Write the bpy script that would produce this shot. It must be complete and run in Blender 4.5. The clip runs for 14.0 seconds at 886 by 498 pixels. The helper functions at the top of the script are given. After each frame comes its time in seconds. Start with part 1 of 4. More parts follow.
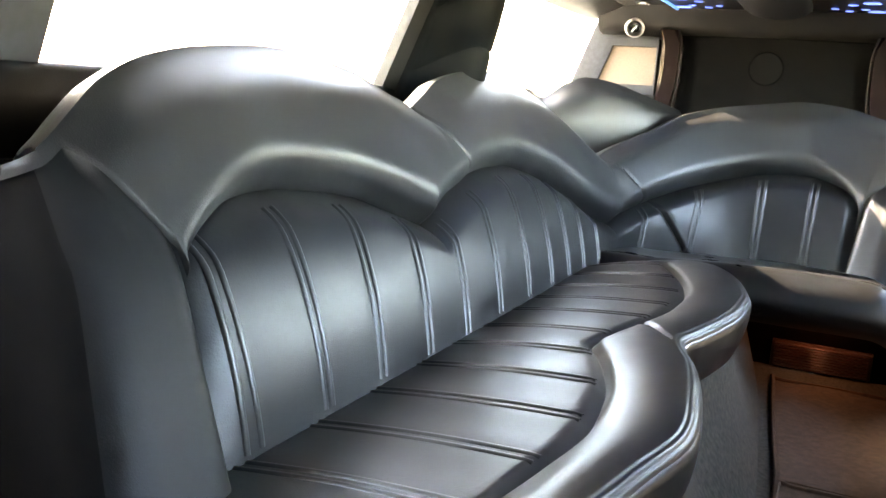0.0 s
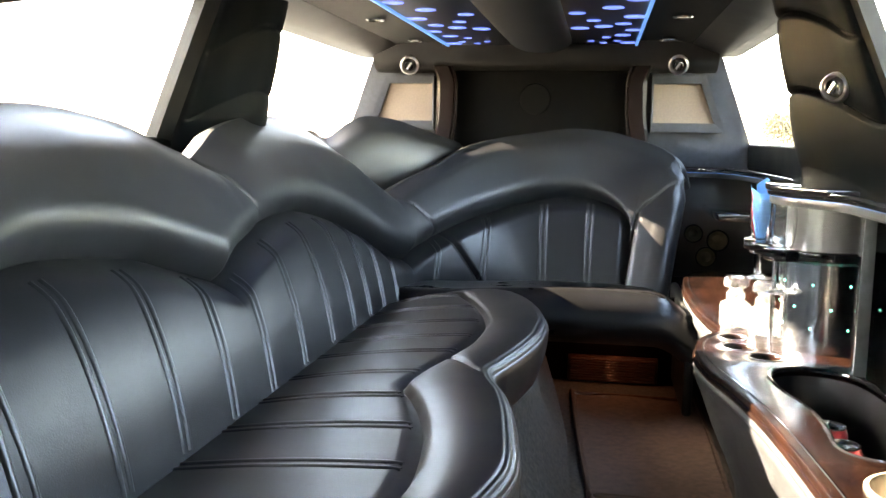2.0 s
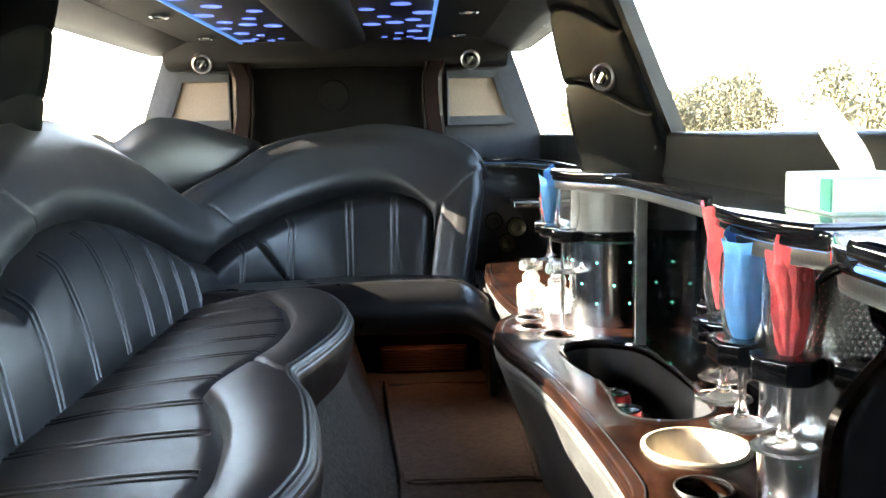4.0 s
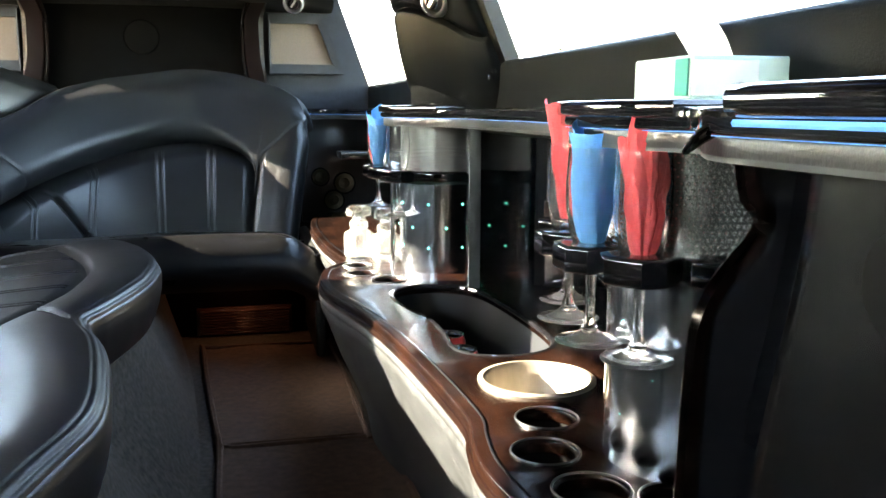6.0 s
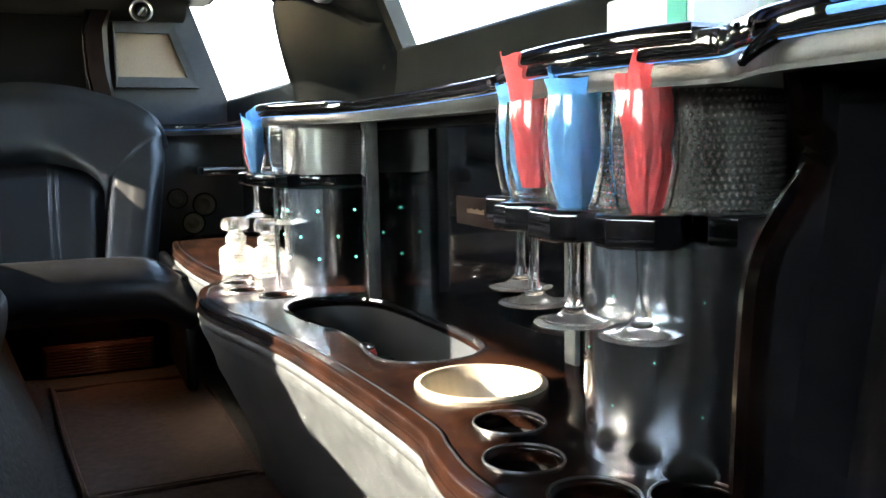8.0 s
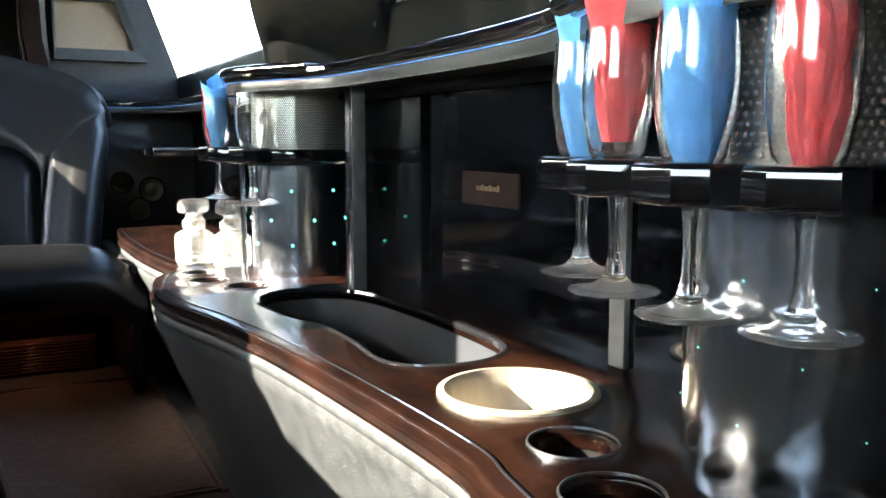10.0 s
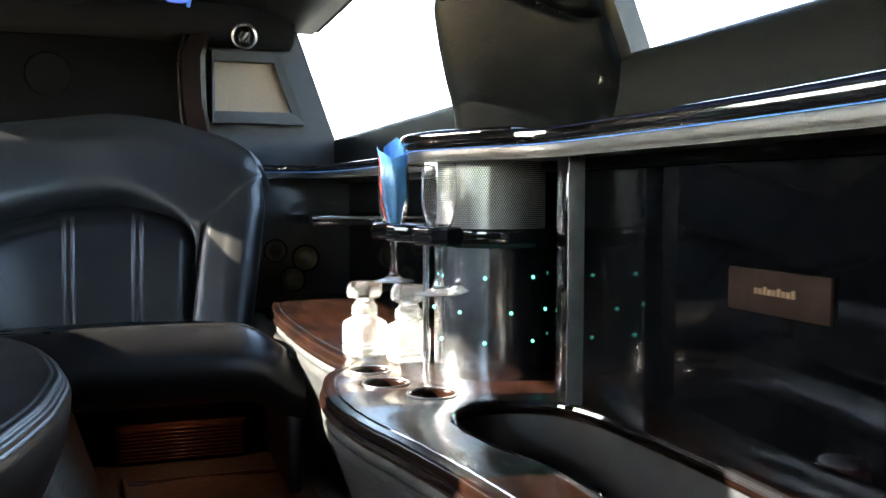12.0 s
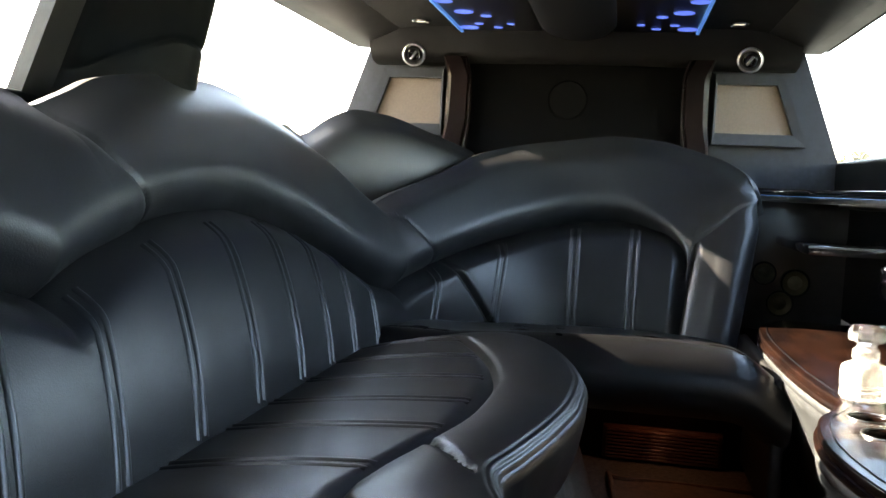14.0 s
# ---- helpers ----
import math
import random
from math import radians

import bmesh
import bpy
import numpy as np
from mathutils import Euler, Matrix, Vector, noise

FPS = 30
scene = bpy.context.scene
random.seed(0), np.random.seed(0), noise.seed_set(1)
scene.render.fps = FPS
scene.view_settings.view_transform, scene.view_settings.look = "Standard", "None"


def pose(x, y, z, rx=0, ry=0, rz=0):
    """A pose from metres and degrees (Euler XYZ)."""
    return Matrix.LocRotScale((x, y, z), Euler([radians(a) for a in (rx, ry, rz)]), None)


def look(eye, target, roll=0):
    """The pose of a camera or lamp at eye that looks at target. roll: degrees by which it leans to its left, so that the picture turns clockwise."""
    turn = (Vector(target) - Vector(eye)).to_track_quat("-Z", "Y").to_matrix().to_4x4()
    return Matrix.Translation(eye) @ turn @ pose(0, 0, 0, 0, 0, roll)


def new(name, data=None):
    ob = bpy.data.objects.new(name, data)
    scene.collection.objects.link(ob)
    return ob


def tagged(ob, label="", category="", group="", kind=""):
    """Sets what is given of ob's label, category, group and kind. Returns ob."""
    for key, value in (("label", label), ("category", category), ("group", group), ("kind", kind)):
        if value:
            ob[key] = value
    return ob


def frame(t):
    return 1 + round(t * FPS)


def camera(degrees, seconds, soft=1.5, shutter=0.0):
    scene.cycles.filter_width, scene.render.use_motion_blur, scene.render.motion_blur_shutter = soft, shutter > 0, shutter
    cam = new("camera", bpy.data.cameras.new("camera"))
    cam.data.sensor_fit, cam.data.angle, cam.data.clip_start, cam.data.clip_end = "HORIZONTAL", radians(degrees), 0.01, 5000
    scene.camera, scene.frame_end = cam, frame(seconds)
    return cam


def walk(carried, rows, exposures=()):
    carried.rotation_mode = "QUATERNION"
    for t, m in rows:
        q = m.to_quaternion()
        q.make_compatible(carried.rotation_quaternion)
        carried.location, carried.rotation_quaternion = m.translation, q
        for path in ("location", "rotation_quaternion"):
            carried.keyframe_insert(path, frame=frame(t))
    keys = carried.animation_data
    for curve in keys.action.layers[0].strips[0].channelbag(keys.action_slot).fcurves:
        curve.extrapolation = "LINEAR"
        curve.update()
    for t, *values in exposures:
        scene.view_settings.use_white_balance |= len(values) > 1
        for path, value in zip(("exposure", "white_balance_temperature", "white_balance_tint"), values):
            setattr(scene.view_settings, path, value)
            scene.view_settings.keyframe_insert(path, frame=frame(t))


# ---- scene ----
cam = camera(54.0, 14.0)
PATH = [
    (0, (0.264, 0.52, 0.816), (-0.529, 2.32, 0.456), 4.1),
    (0.5, (0.249, 0.523, 0.817), (-0.402, 2.386, 0.492), 3.6),
    (1, (0.234, 0.531, 0.824), (-0.304, 2.437, 0.543), 2.7),
    (1.5, (0.232, 0.545, 0.826), (-0.217, 2.476, 0.562), 1.6),
    (2, (0.24, 0.556, 0.824), (-0.109, 2.509, 0.568), 0.8),
    (2.5, (0.244, 0.562, 0.822), (-0.003, 2.53, 0.568), 0.5),
    (3, (0.248, 0.56, 0.822), (0.109, 2.539, 0.568), 0.3),
    (3.5, (0.259, 0.556, 0.823), (0.206, 2.538, 0.565), -0.4),
    (4, (0.281, 0.55, 0.82), (0.347, 2.532, 0.557), -1.1),
    (6.5, (0.302, 0.708, 0.703), (0.817, 2.613, 0.377), -0.9),
    (7, (0.265, 0.733, 0.692), (0.839, 2.624, 0.382), -2.9),
    (7.5, (0.244, 0.784, 0.671), (0.933, 2.643, 0.413), -2.2),
    (10, (0.243, 1.048, 0.607), (1.149, 2.813, 0.357), 0.0),
    (10.5, (0.234, 1.114, 0.611), (1.113, 2.895, 0.376), -0.1),
    (11, (0.237, 1.189, 0.608), (1.068, 2.999, 0.435), 0.7),
    (11.5, (0.228, 1.272, 0.615), (1.026, 3.101, 0.473), 1.4),
    (12, (0.234, 1.34, 0.639), (0.878, 3.23, 0.515), 0.1),
    (12.5, (0.232, 1.36, 0.671), (0.593, 3.324, 0.56), 0.1),
    (13, (0.212, 1.335, 0.698), (0.317, 3.326, 0.542), -0.3),
    (13.5, (0.194, 1.288, 0.717), (0.009, 3.272, 0.552), 1.0),
    (14, (0.167, 1.223, 0.697), (-0.229, 3.178, 0.545), 2.7),
]
walk(cam, [(t, look(eye, target, roll)) for t, eye, target, roll in PATH], [(0, 6.25, 9200, 14), (1.5, 5.75, 8800, 15), (3, 5.33, 8500, 14), (4, 5.22, 8000, 11), (6.5, 4.98, 7800, 8), (10, 4.75, 7300, 8), (11.5, 4.87, 7400, 9), (12.5, 4.52, 7600, 9), (14, 4.58, 8100, 11)])

# ---------------- world, sun, exposure ----------------
world = bpy.data.worlds.new("sky")
scene.world = world
world.use_nodes = True
wn = world.node_tree.nodes
sky = wn.new("ShaderNodeTexSky")
sky.sky_type, sky.sun_disc = "NISHITA", False
SUN_WAY = Vector((1.0, -0.29, -0.51)).normalized()
sky.dust_density, sky.ozone_density = 0.7, 1.0
sky.sun_elevation = math.asin(-SUN_WAY.z)
sky.sun_rotation = math.atan2(-SUN_WAY.x, -SUN_WAY.y)
world.node_tree.links.new(sky.outputs[0], wn["Background"].inputs[0])
wn["Background"].inputs[1].default_value = 0.15
sun = new("sun", bpy.data.lights.new("sun", "SUN"))
sun.data.energy, sun.data.angle, sun.data.color = 4.5, radians(0.55), (1.0, 0.95, 0.87)
sun.matrix_world = Matrix.Translation((-6, 3, 6)) @ SUN_WAY.to_track_quat("-Z", "Y").to_matrix().to_4x4()


# ---------------- materials ----------------
def material(name, color, rough=0.5, metal=0.0, scale=0.0, vary=0.25, bump=0.0, bump_scale=0.0, stretch=(1, 1, 1), coat=0.0, color2=None, spec=0.5, rough_vary=0.0, detail=4.0):
    m = bpy.data.materials.new(name)
    m.use_nodes = True
    nt = m.node_tree
    b = nt.nodes["Principled BSDF"]
    b.inputs["Base Color"].default_value = (*color, 1)
    b.inputs["Roughness"].default_value = rough
    b.inputs["Metallic"].default_value = metal
    b.inputs["Coat Weight"].default_value = coat
    b.inputs["Coat Roughness"].default_value = 0.04
    b.inputs["Specular IOR Level"].default_value = spec
    co = nt.nodes.new("ShaderNodeTexCoord")
    mp = nt.nodes.new("ShaderNodeMapping")
    mp.inputs["Scale"].default_value = stretch
    nt.links.new(co.outputs["Object"], mp.inputs[0])
    if scale:
        n = nt.nodes.new("ShaderNodeTexNoise")
        n.inputs["Scale"].default_value, n.inputs["Detail"].default_value = scale, detail
        nt.links.new(mp.outputs[0], n.inputs["Vector"])
        r = nt.nodes.new("ShaderNodeValToRGB")
        c2 = color2 or tuple(c * (1 + vary) for c in color)
        r.color_ramp.elements[0].position, r.color_ramp.elements[1].position = 0.32, 0.68
        r.color_ramp.elements[0].color = (*[c * (1 - vary) for c in color], 1)
        r.color_ramp.elements[1].color = (*c2, 1)
        nt.links.new(n.outputs[0], r.inputs[0])
        nt.links.new(r.outputs[0], b.inputs["Base Color"])
        if rough_vary:
            mr = nt.nodes.new("ShaderNodeMapRange")
            mr.inputs["To Min"].default_value, mr.inputs["To Max"].default_value = rough - rough_vary, rough + rough_vary
            nt.links.new(n.outputs[0], mr.inputs[0])
            nt.links.new(mr.outputs[0], b.inputs["Roughness"])
    if bump:
        n2 = nt.nodes.new("ShaderNodeTexNoise")
        n2.inputs["Scale"].default_value, n2.inputs["Detail"].default_value = bump_scale, 3
        nt.links.new(mp.outputs[0], n2.inputs["Vector"])
        bp = nt.nodes.new("ShaderNodeBump")
        bp.inputs["Strength"].default_value, bp.inputs["Distance"].default_value = bump, 0.002
        nt.links.new(n2.outputs[0], bp.inputs["Height"])
        nt.links.new(bp.outputs[0], b.inputs["Normal"])
    return m


def glass_material(name, color, rough=0.0, ior=1.45):
    m = material(name, color, rough)
    b = m.node_tree.nodes["Principled BSDF"]
    b.inputs["Transmission Weight"].default_value = 1.0
    b.inputs["IOR"].default_value = ior
    return m


def glow_material(name, color, strength):
    m = material(name, color, 0.3)
    b = m.node_tree.nodes["Principled BSDF"]
    b.inputs["Emission Color"].default_value = (*color, 1)
    b.inputs["Emission Strength"].default_value = strength
    return m


def cast_off(ob):
    ob.visible_shadow = False
    return ob


LEATHER = material("black_leather", (0.0036, 0.0039, 0.0043), 0.35, 0, 9, 0.25, 0.18, 420, rough_vary=0.06, spec=0.46)
LEATHER_PAD = material("satin_pad_leather", (0.0036, 0.0039, 0.0043), 0.42, 0, 9, 0.25, 0.22, 420, rough_vary=0.06, spec=0.44)
LEATHER_RIB = material("ribbed_insert_leather", (0.0046, 0.0049, 0.0053), 0.34, 0, 9, 0.25, 0.2, 380, rough_vary=0.05, spec=0.38)
CORD = material("leather_seam_cord", (0.0060, 0.0063, 0.0067), 0.30, 0, 9, 0.2, 0.1, 420, spec=0.62)
LEATHER_DULL = material("black_vinyl", (0.007, 0.007, 0.0072), 0.42, 0, 12, 0.25, 0.1, 500, rough_vary=0.05, spec=0.22)
LEATHER_SIDE = material("console_leather", (0.017, 0.0185, 0.0195), 0.5, 0, 40, 0.3, 0.4, 300, spec=0.2)
WOOD = material("burl_wood", (0.0028, 0.0014, 0.0011), 0.24, 0, 26, 0.5, 0, 0, (1, 0.35, 1), 0.08, (0.0070, 0.0027, 0.0016), detail=9, spec=0.14)
DOOR_LEATHER = material("black_door_leather", (0.002, 0.002, 0.0023), 0.24, 0, 9, 0.25, 0.03, 420, spec=0.10)
PILLAR_LEATHER = material("black_pillar_leather", (0.0008, 0.0014, 0.0019), 0.42, 0, 9, 0.25, 0.2, 420, rough_vary=0.06, spec=0.045)
# two vinyls for the near end, darkened to stand in for shade there
SHADE_VINYL = material("shade_dark_vinyl", (0.0009, 0.0009, 0.0010), 0.6, 0, 12, 0.25, 0.1, 500, spec=0.035)
SHADED_WING = material("shaded_wing_leather", (0.0030, 0.0032, 0.0035), 0.45, 0, 12, 0.25, 0.1, 500, spec=0.17)
END_LEATHER = material("glossy_end_seat_leather", (0.0030, 0.0032, 0.0035), 0.29, 0, 9, 0.25, 0.15, 420, rough_vary=0.06, spec=0.27)
VENT_CHROME = material("satin_chrome", (0.80, 0.80, 0.82), 0.28, 1.0)
GLOSS = material("black_gloss", (0.006, 0.006, 0.007), 0.06, 0, 6, 0.3, coat=0.6)
BLACK_PLASTIC = material("black_plastic", (0.012, 0.012, 0.014), 0.33, 0, 20, 0.3, 0.15, 300)
TUB = material("tub_plastic", (0.009, 0.0105, 0.013), 0.4, 0, 15, 0.3, 0.1, 200)
CHROME = material("chrome", (0.88, 0.88, 0.90), 0.14, 1.0)
STEEL = material("polished_steel", (0.47, 0.50, 0.54), 0.19, 1.0, 30, 0.12, stretch=(1, 1, 0.05), coat=1.0)
PERF = material("perforated_steel", (0.32, 0.32, 0.31), 0.27, 0.9, 30, 0.08)
FINE_STUD = material("fine_steel_mesh", (0.52, 0.52, 0.51), 0.30, 0.9)
STUD = material("bright_steel_stud", (0.86, 0.85, 0.83), 0.22, 1.0)
# near black: also carries the shade inside the wells and the door hole
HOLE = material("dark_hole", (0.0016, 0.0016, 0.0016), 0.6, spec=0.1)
RING = material("dim_metal_ring", (0.10, 0.105, 0.11), 0.3, 0.9)
BUCKET = material("brushed_aluminium", (0.36, 0.32, 0.26), 0.40, 0.75, 60, 0.1, stretch=(1, 1, 0.1))
TRIM = material("grey_metal_trim", (0.24, 0.26, 0.28), 0.42, 0.8, 50, 0.15, stretch=(1, 0.1, 1))
BAND = material("dull_grey_edge_band", (0.066, 0.072, 0.072), 0.6, 0.0, 50, 0.12, stretch=(1, 0.1, 1), spec=0.2)
MIRROR = material("smoked_mirror", (0.0055, 0.0066, 0.0090), 0.06, 0.75, 3, 0.12)
HEADLINER = material("headliner", (0.0135, 0.0136, 0.0134), 0.9, 0, 80, 0.3, 0.5, 700, spec=0.1)
PANEL = material("grey_panel", (0.014, 0.0155, 0.019), 0.6, 0, 60, 0.2, 0.4, 600, spec=0.15)
CLOTH = material("speaker_cloth", (0.108, 0.085, 0.068), 0.9, 0, 140, 0.08, 0.25, 900, spec=0.1)
SCREEN = material("black_screen_cloth", (0.0014, 0.0013, 0.0013), 0.9, 0, 60, 0.3, 0.4, 700, spec=0.02)
ROSEWOOD = material("dark_rosewood", (0.0026, 0.0010, 0.0009), 0.36, 0, 20, 0.5, stretch=(1, 1, 0.3), coat=0.0, spec=0.06)
EDGE_GLOSS = material("glossy_dark_rosewood_edge", (0.0014, 0.0006, 0.0005), 0.15, 0, 20, 0.5, stretch=(1, 1, 0.3), spec=0.16)
CARPET = material("dark_carpet", (0.055, 0.047, 0.038), 0.95, 0, 90, 0.5, 1.0, 900)
MAT = material("brown_mat", (0.085, 0.045, 0.028), 0.8, 0, 60, 0.3, 0.8, 600)
# brown metal; its red is reddish light put into the colour
GRILLE = material("red_lit_brown_grille", (0.075, 0.032, 0.022), 0.35, 0.3, 20, 0.3)
RED = material("red_paper_napkin", (0.84, 0.085, 0.095), 0.8, 0, 60, 0.1, 0.4, 300)
BLUE = material("blue_paper_napkin", (0.11, 0.42, 0.92), 0.8, 0, 60, 0.1, 0.4, 300)
GLASS = glass_material("clear_glass", (1, 1, 1))
GLASS.node_tree.nodes["Principled BSDF"].inputs["Transmission Weight"].default_value = 0.985
# extra diffuse white imitates sunlit sparkle on the flute feet
FOOT_GLASS = glass_material("whitened_foot_glass", (1, 1, 1), 0.015)
FOOT_GLASS.node_tree.nodes["Principled BSDF"].inputs["Transmission Weight"].default_value = 0.94
CRYSTAL = glass_material("cut_crystal", (0.98, 0.97, 0.93), 0.08, 1.5)
CRYSTAL.node_tree.nodes["Principled BSDF"].inputs["Transmission Weight"].default_value = 0.84
PANE = glass_material("window_glass", (0.97, 0.98, 0.98), 0.0, 1.02)
LED = glow_material("blue_led", (0.10, 0.20, 1.0), 0.05)
STRIP = glow_material("blue_strip_light", (0.10, 0.33, 1.0), 0.022)
STAR = glow_material("teal_star_led", (0.12, 1.0, 0.80), 0.13)
LAMP = glow_material("downlight_lens", (1.0, 0.85, 0.65), 0.04)
GRASS = material("dry_grass", (0.052, 0.054, 0.046), 0.95, 0, 2, 0.3, spec=0.1)
FOLIAGE = material("foliage", (0.070, 0.067, 0.046), 0.9, 0, 3, 0.3, color2=(0.105, 0.098, 0.066), spec=0.1)
BARK = material("bark", (0.12, 0.09, 0.06), 0.9, 0, 5, 0.4)
TEAL = material("teal_card", (0.42, 0.62, 0.57), 0.6, 0, 8, 0.08, color2=(0.60, 0.74, 0.70))
WHITE_CARD = material("white_card", (0.75, 0.76, 0.74), 0.6, 0, 20, 0.05)
TISSUE = material("white_tissue", (0.85, 0.86, 0.86), 0.9, 0, 30, 0.04, 0.3, 200)
CAN_RED = material("red_can", (0.45, 0.03, 0.04), 0.3, 0.4, 20, 0.2)
PLAQUE = material("bronze_plaque", (0.017, 0.0095, 0.0078), 0.8, 0.0, 30, 0.2, spec=0.06)
CHAMPAGNE = material("olive_reflection", (0.085, 0.078, 0.052), 0.5, 0.4, 20, 0.3)
GOLD = material("gold_lettering", (0.13, 0.088, 0.048), 0.5, 0.4)


# ---------------- builders ----------------
def part(name, bm, mat, parent=None, label="", smooth=True):
    me = bpy.data.meshes.new(name)
    if isinstance(bm, bmesh.types.BMesh):
        bmesh.ops.recalc_face_normals(bm, faces=bm.faces)
        bm.to_mesh(me)
        bm.free()
    else:
        me.from_pydata(bm[0], [], bm[1])
        me.update()
        fix = bmesh.new()
        fix.from_mesh(me)
        bmesh.ops.recalc_face_normals(fix, faces=fix.faces)
        fix.to_mesh(me)
        fix.free()
    if smooth:
        me.shade_smooth()
        me.set_sharp_from_angle(angle=radians(38))
    me.materials.append(mat)
    ob = new(name, me)
    if parent is not None:
        ob.parent = parent
        ob.matrix_parent_inverse = parent.matrix_world.inverted()
    if label:
        ob["label"] = label
    return ob


def thing(name, label, category, group="", at=(0, 0, 0), kind=""):
    e = new(name)
    e.matrix_world = Matrix.Translation(at)
    e.empty_display_size = 0.05
    return tagged(e, label, category, group, kind)


def box(x0, x1, y0, y1, z0, z1, bev=0.004, seg=2, turn=None):
    bm = bmesh.new()
    bmesh.ops.create_cube(bm, size=1)
    for v in bm.verts:
        v.co = Vector(((x0 + x1) / 2 + v.co.x * (x1 - x0), (y0 + y1) / 2 + v.co.y * (y1 - y0), (z0 + z1) / 2 + v.co.z * (z1 - z0)))
    if bev:
        bmesh.ops.bevel(bm, geom=bm.edges[:], offset=bev, segments=seg, profile=0.5, affect="EDGES")
    if turn:
        bmesh.ops.transform(bm, matrix=turn, verts=bm.verts)
    return bm


def lathe(profile, at=(0, 0, 0), seg=32, closed=False):
    vs, fs = [], []
    n = len(profile)
    for r, z in profile:
        for k in range(seg):
            a = 2 * math.pi * k / seg
            vs.append((at[0] + r * math.cos(a), at[1] + r * math.sin(a), at[2] + z))
    for i in range(n if closed else n - 1):
        j = (i + 1) % n
        for k in range(seg):
            l = (k + 1) % seg
            fs.append((i * seg + k, i * seg + l, j * seg + l, j * seg + k))
    return vs, fs


def disc(r, at, axis="z", seg=20, thick=0.004):
    bm = bmesh.new()
    bmesh.ops.create_cone(bm, cap_ends=True, segments=seg, radius1=r, radius2=r * 0.92, depth=thick)
    m = Matrix.Translation(at)
    if axis == "x":
        m = m @ Matrix.Rotation(math.pi / 2, 4, "Y")
    if axis == "y":
        m = m @ Matrix.Rotation(math.pi / 2, 4, "X")
    bmesh.ops.transform(bm, matrix=m, verts=bm.verts)
    return bm


def rod(p, q, r, seg=12):
    p, q = Vector(p), Vector(q)
    bm = bmesh.new()
    bmesh.ops.create_cone(bm, cap_ends=True, segments=seg, radius1=r, radius2=r, depth=(q - p).length)
    m = Matrix.Translation((p + q) / 2) @ (q - p).to_track_quat("Z", "Y").to_matrix().to_4x4()
    bmesh.ops.transform(bm, matrix=m, verts=bm.verts)
    return bm


def sheet(fn, us, vs):
    """A smooth surface fn(u, v) over two lists."""
    pts = [tuple(fn(u, v)) for u in us for v in vs]
    n = len(vs)
    faces = [(i * n + j, i * n + j + 1, (i + 1) * n + j + 1, (i + 1) * n + j) for i in range(len(us) - 1) for j in range(n - 1)]
    return pts, faces


def plate(outline, z0, z1, holes=(), bevel=0.003):
    """A flat plate with rounded rims from an outline and holes, in the xy plane."""
    cu = bpy.data.curves.new("plate", "CURVE")
    cu.dimensions, cu.fill_mode = "2D", "BOTH"
    cu.extrude, cu.bevel_depth, cu.bevel_resolution = (z1 - z0) / 2 - bevel, bevel, 2
    for loop in (outline, *holes):
        s = cu.splines.new("POLY")
        s.points.add(len(loop) - 1)
        for p, (x, y) in zip(s.points, loop):
            p.co = (x, y, 0, 1)
        s.use_cyclic_u = True
    tmp = bpy.data.objects.new("plate", cu)
    scene.collection.objects.link(tmp)
    dg = bpy.context.evaluated_depsgraph_get()
    me = bpy.data.meshes.new_from_object(tmp.evaluated_get(dg))
    bm = bmesh.new()
    bm.from_mesh(me)
    bpy.data.objects.remove(tmp)
    bpy.data.curves.remove(cu)
    bpy.data.meshes.remove(me)
    bmesh.ops.remove_doubles(bm, verts=bm.verts, dist=1e-5)
    bmesh.ops.translate(bm, verts=bm.verts, vec=(0, 0, (z0 + z1) / 2))
    return bm


def smooth_path(keys, closed=False, step=8):
    """Points on a soft curve through the keys."""
    k = [Vector(p) for p in keys]
    n = len(k)
    out = []
    for i in range(n if closed else n - 1):
        g = (lambda j: k[j % n]) if closed else (lambda j: k[max(0, min(n - 1, j))])
        p0, p1, p2, p3 = g(i - 1), g(i), g(i + 1), g(i + 2)
        for s in range(step):
            t = s / step
            out.append(0.5 * ((2 * p1) + (p2 - p0) * t + (2 * p0 - 5 * p1 + 4 * p2 - p3) * t * t + (3 * p1 - p0 - 3 * p2 + p3) * t ** 3))
    if not closed:
        out.append(k[-1])
    return out


def curve_of(keys):
    """A soft function of one number through (u, value) keys, which never overshoots."""
    ku, kv = np.array([k[0] for k in keys], float), np.array([k[1] for k in keys], float)
    d = np.diff(kv) / np.diff(ku)
    m = np.zeros(len(ku))
    m[0], m[-1] = d[0], d[-1]
    for i in range(1, len(ku) - 1):
        m[i] = 0 if d[i - 1] * d[i] <= 0 else 2 * d[i - 1] * d[i] / (d[i - 1] + d[i])

    def f(u):
        u = min(max(u, ku[0]), ku[-1])
        i = min(max(int(np.searchsorted(ku, u)) - 1, 0), len(ku) - 2)
        h = ku[i + 1] - ku[i]
        t = (u - ku[i]) / h
        return (2 * t ** 3 - 3 * t * t + 1) * kv[i] + (t ** 3 - 2 * t * t + t) * h * m[i] + (3 * t * t - 2 * t ** 3) * kv[i + 1] + (t ** 3 - t * t) * h * m[i + 1]
    return f


def ease(t):
    t = min(max(t, 0.0), 1.0)
    return t * t * (3 - 2 * t)


def dent(x, w):
    return math.exp(-(x / w) ** 2)


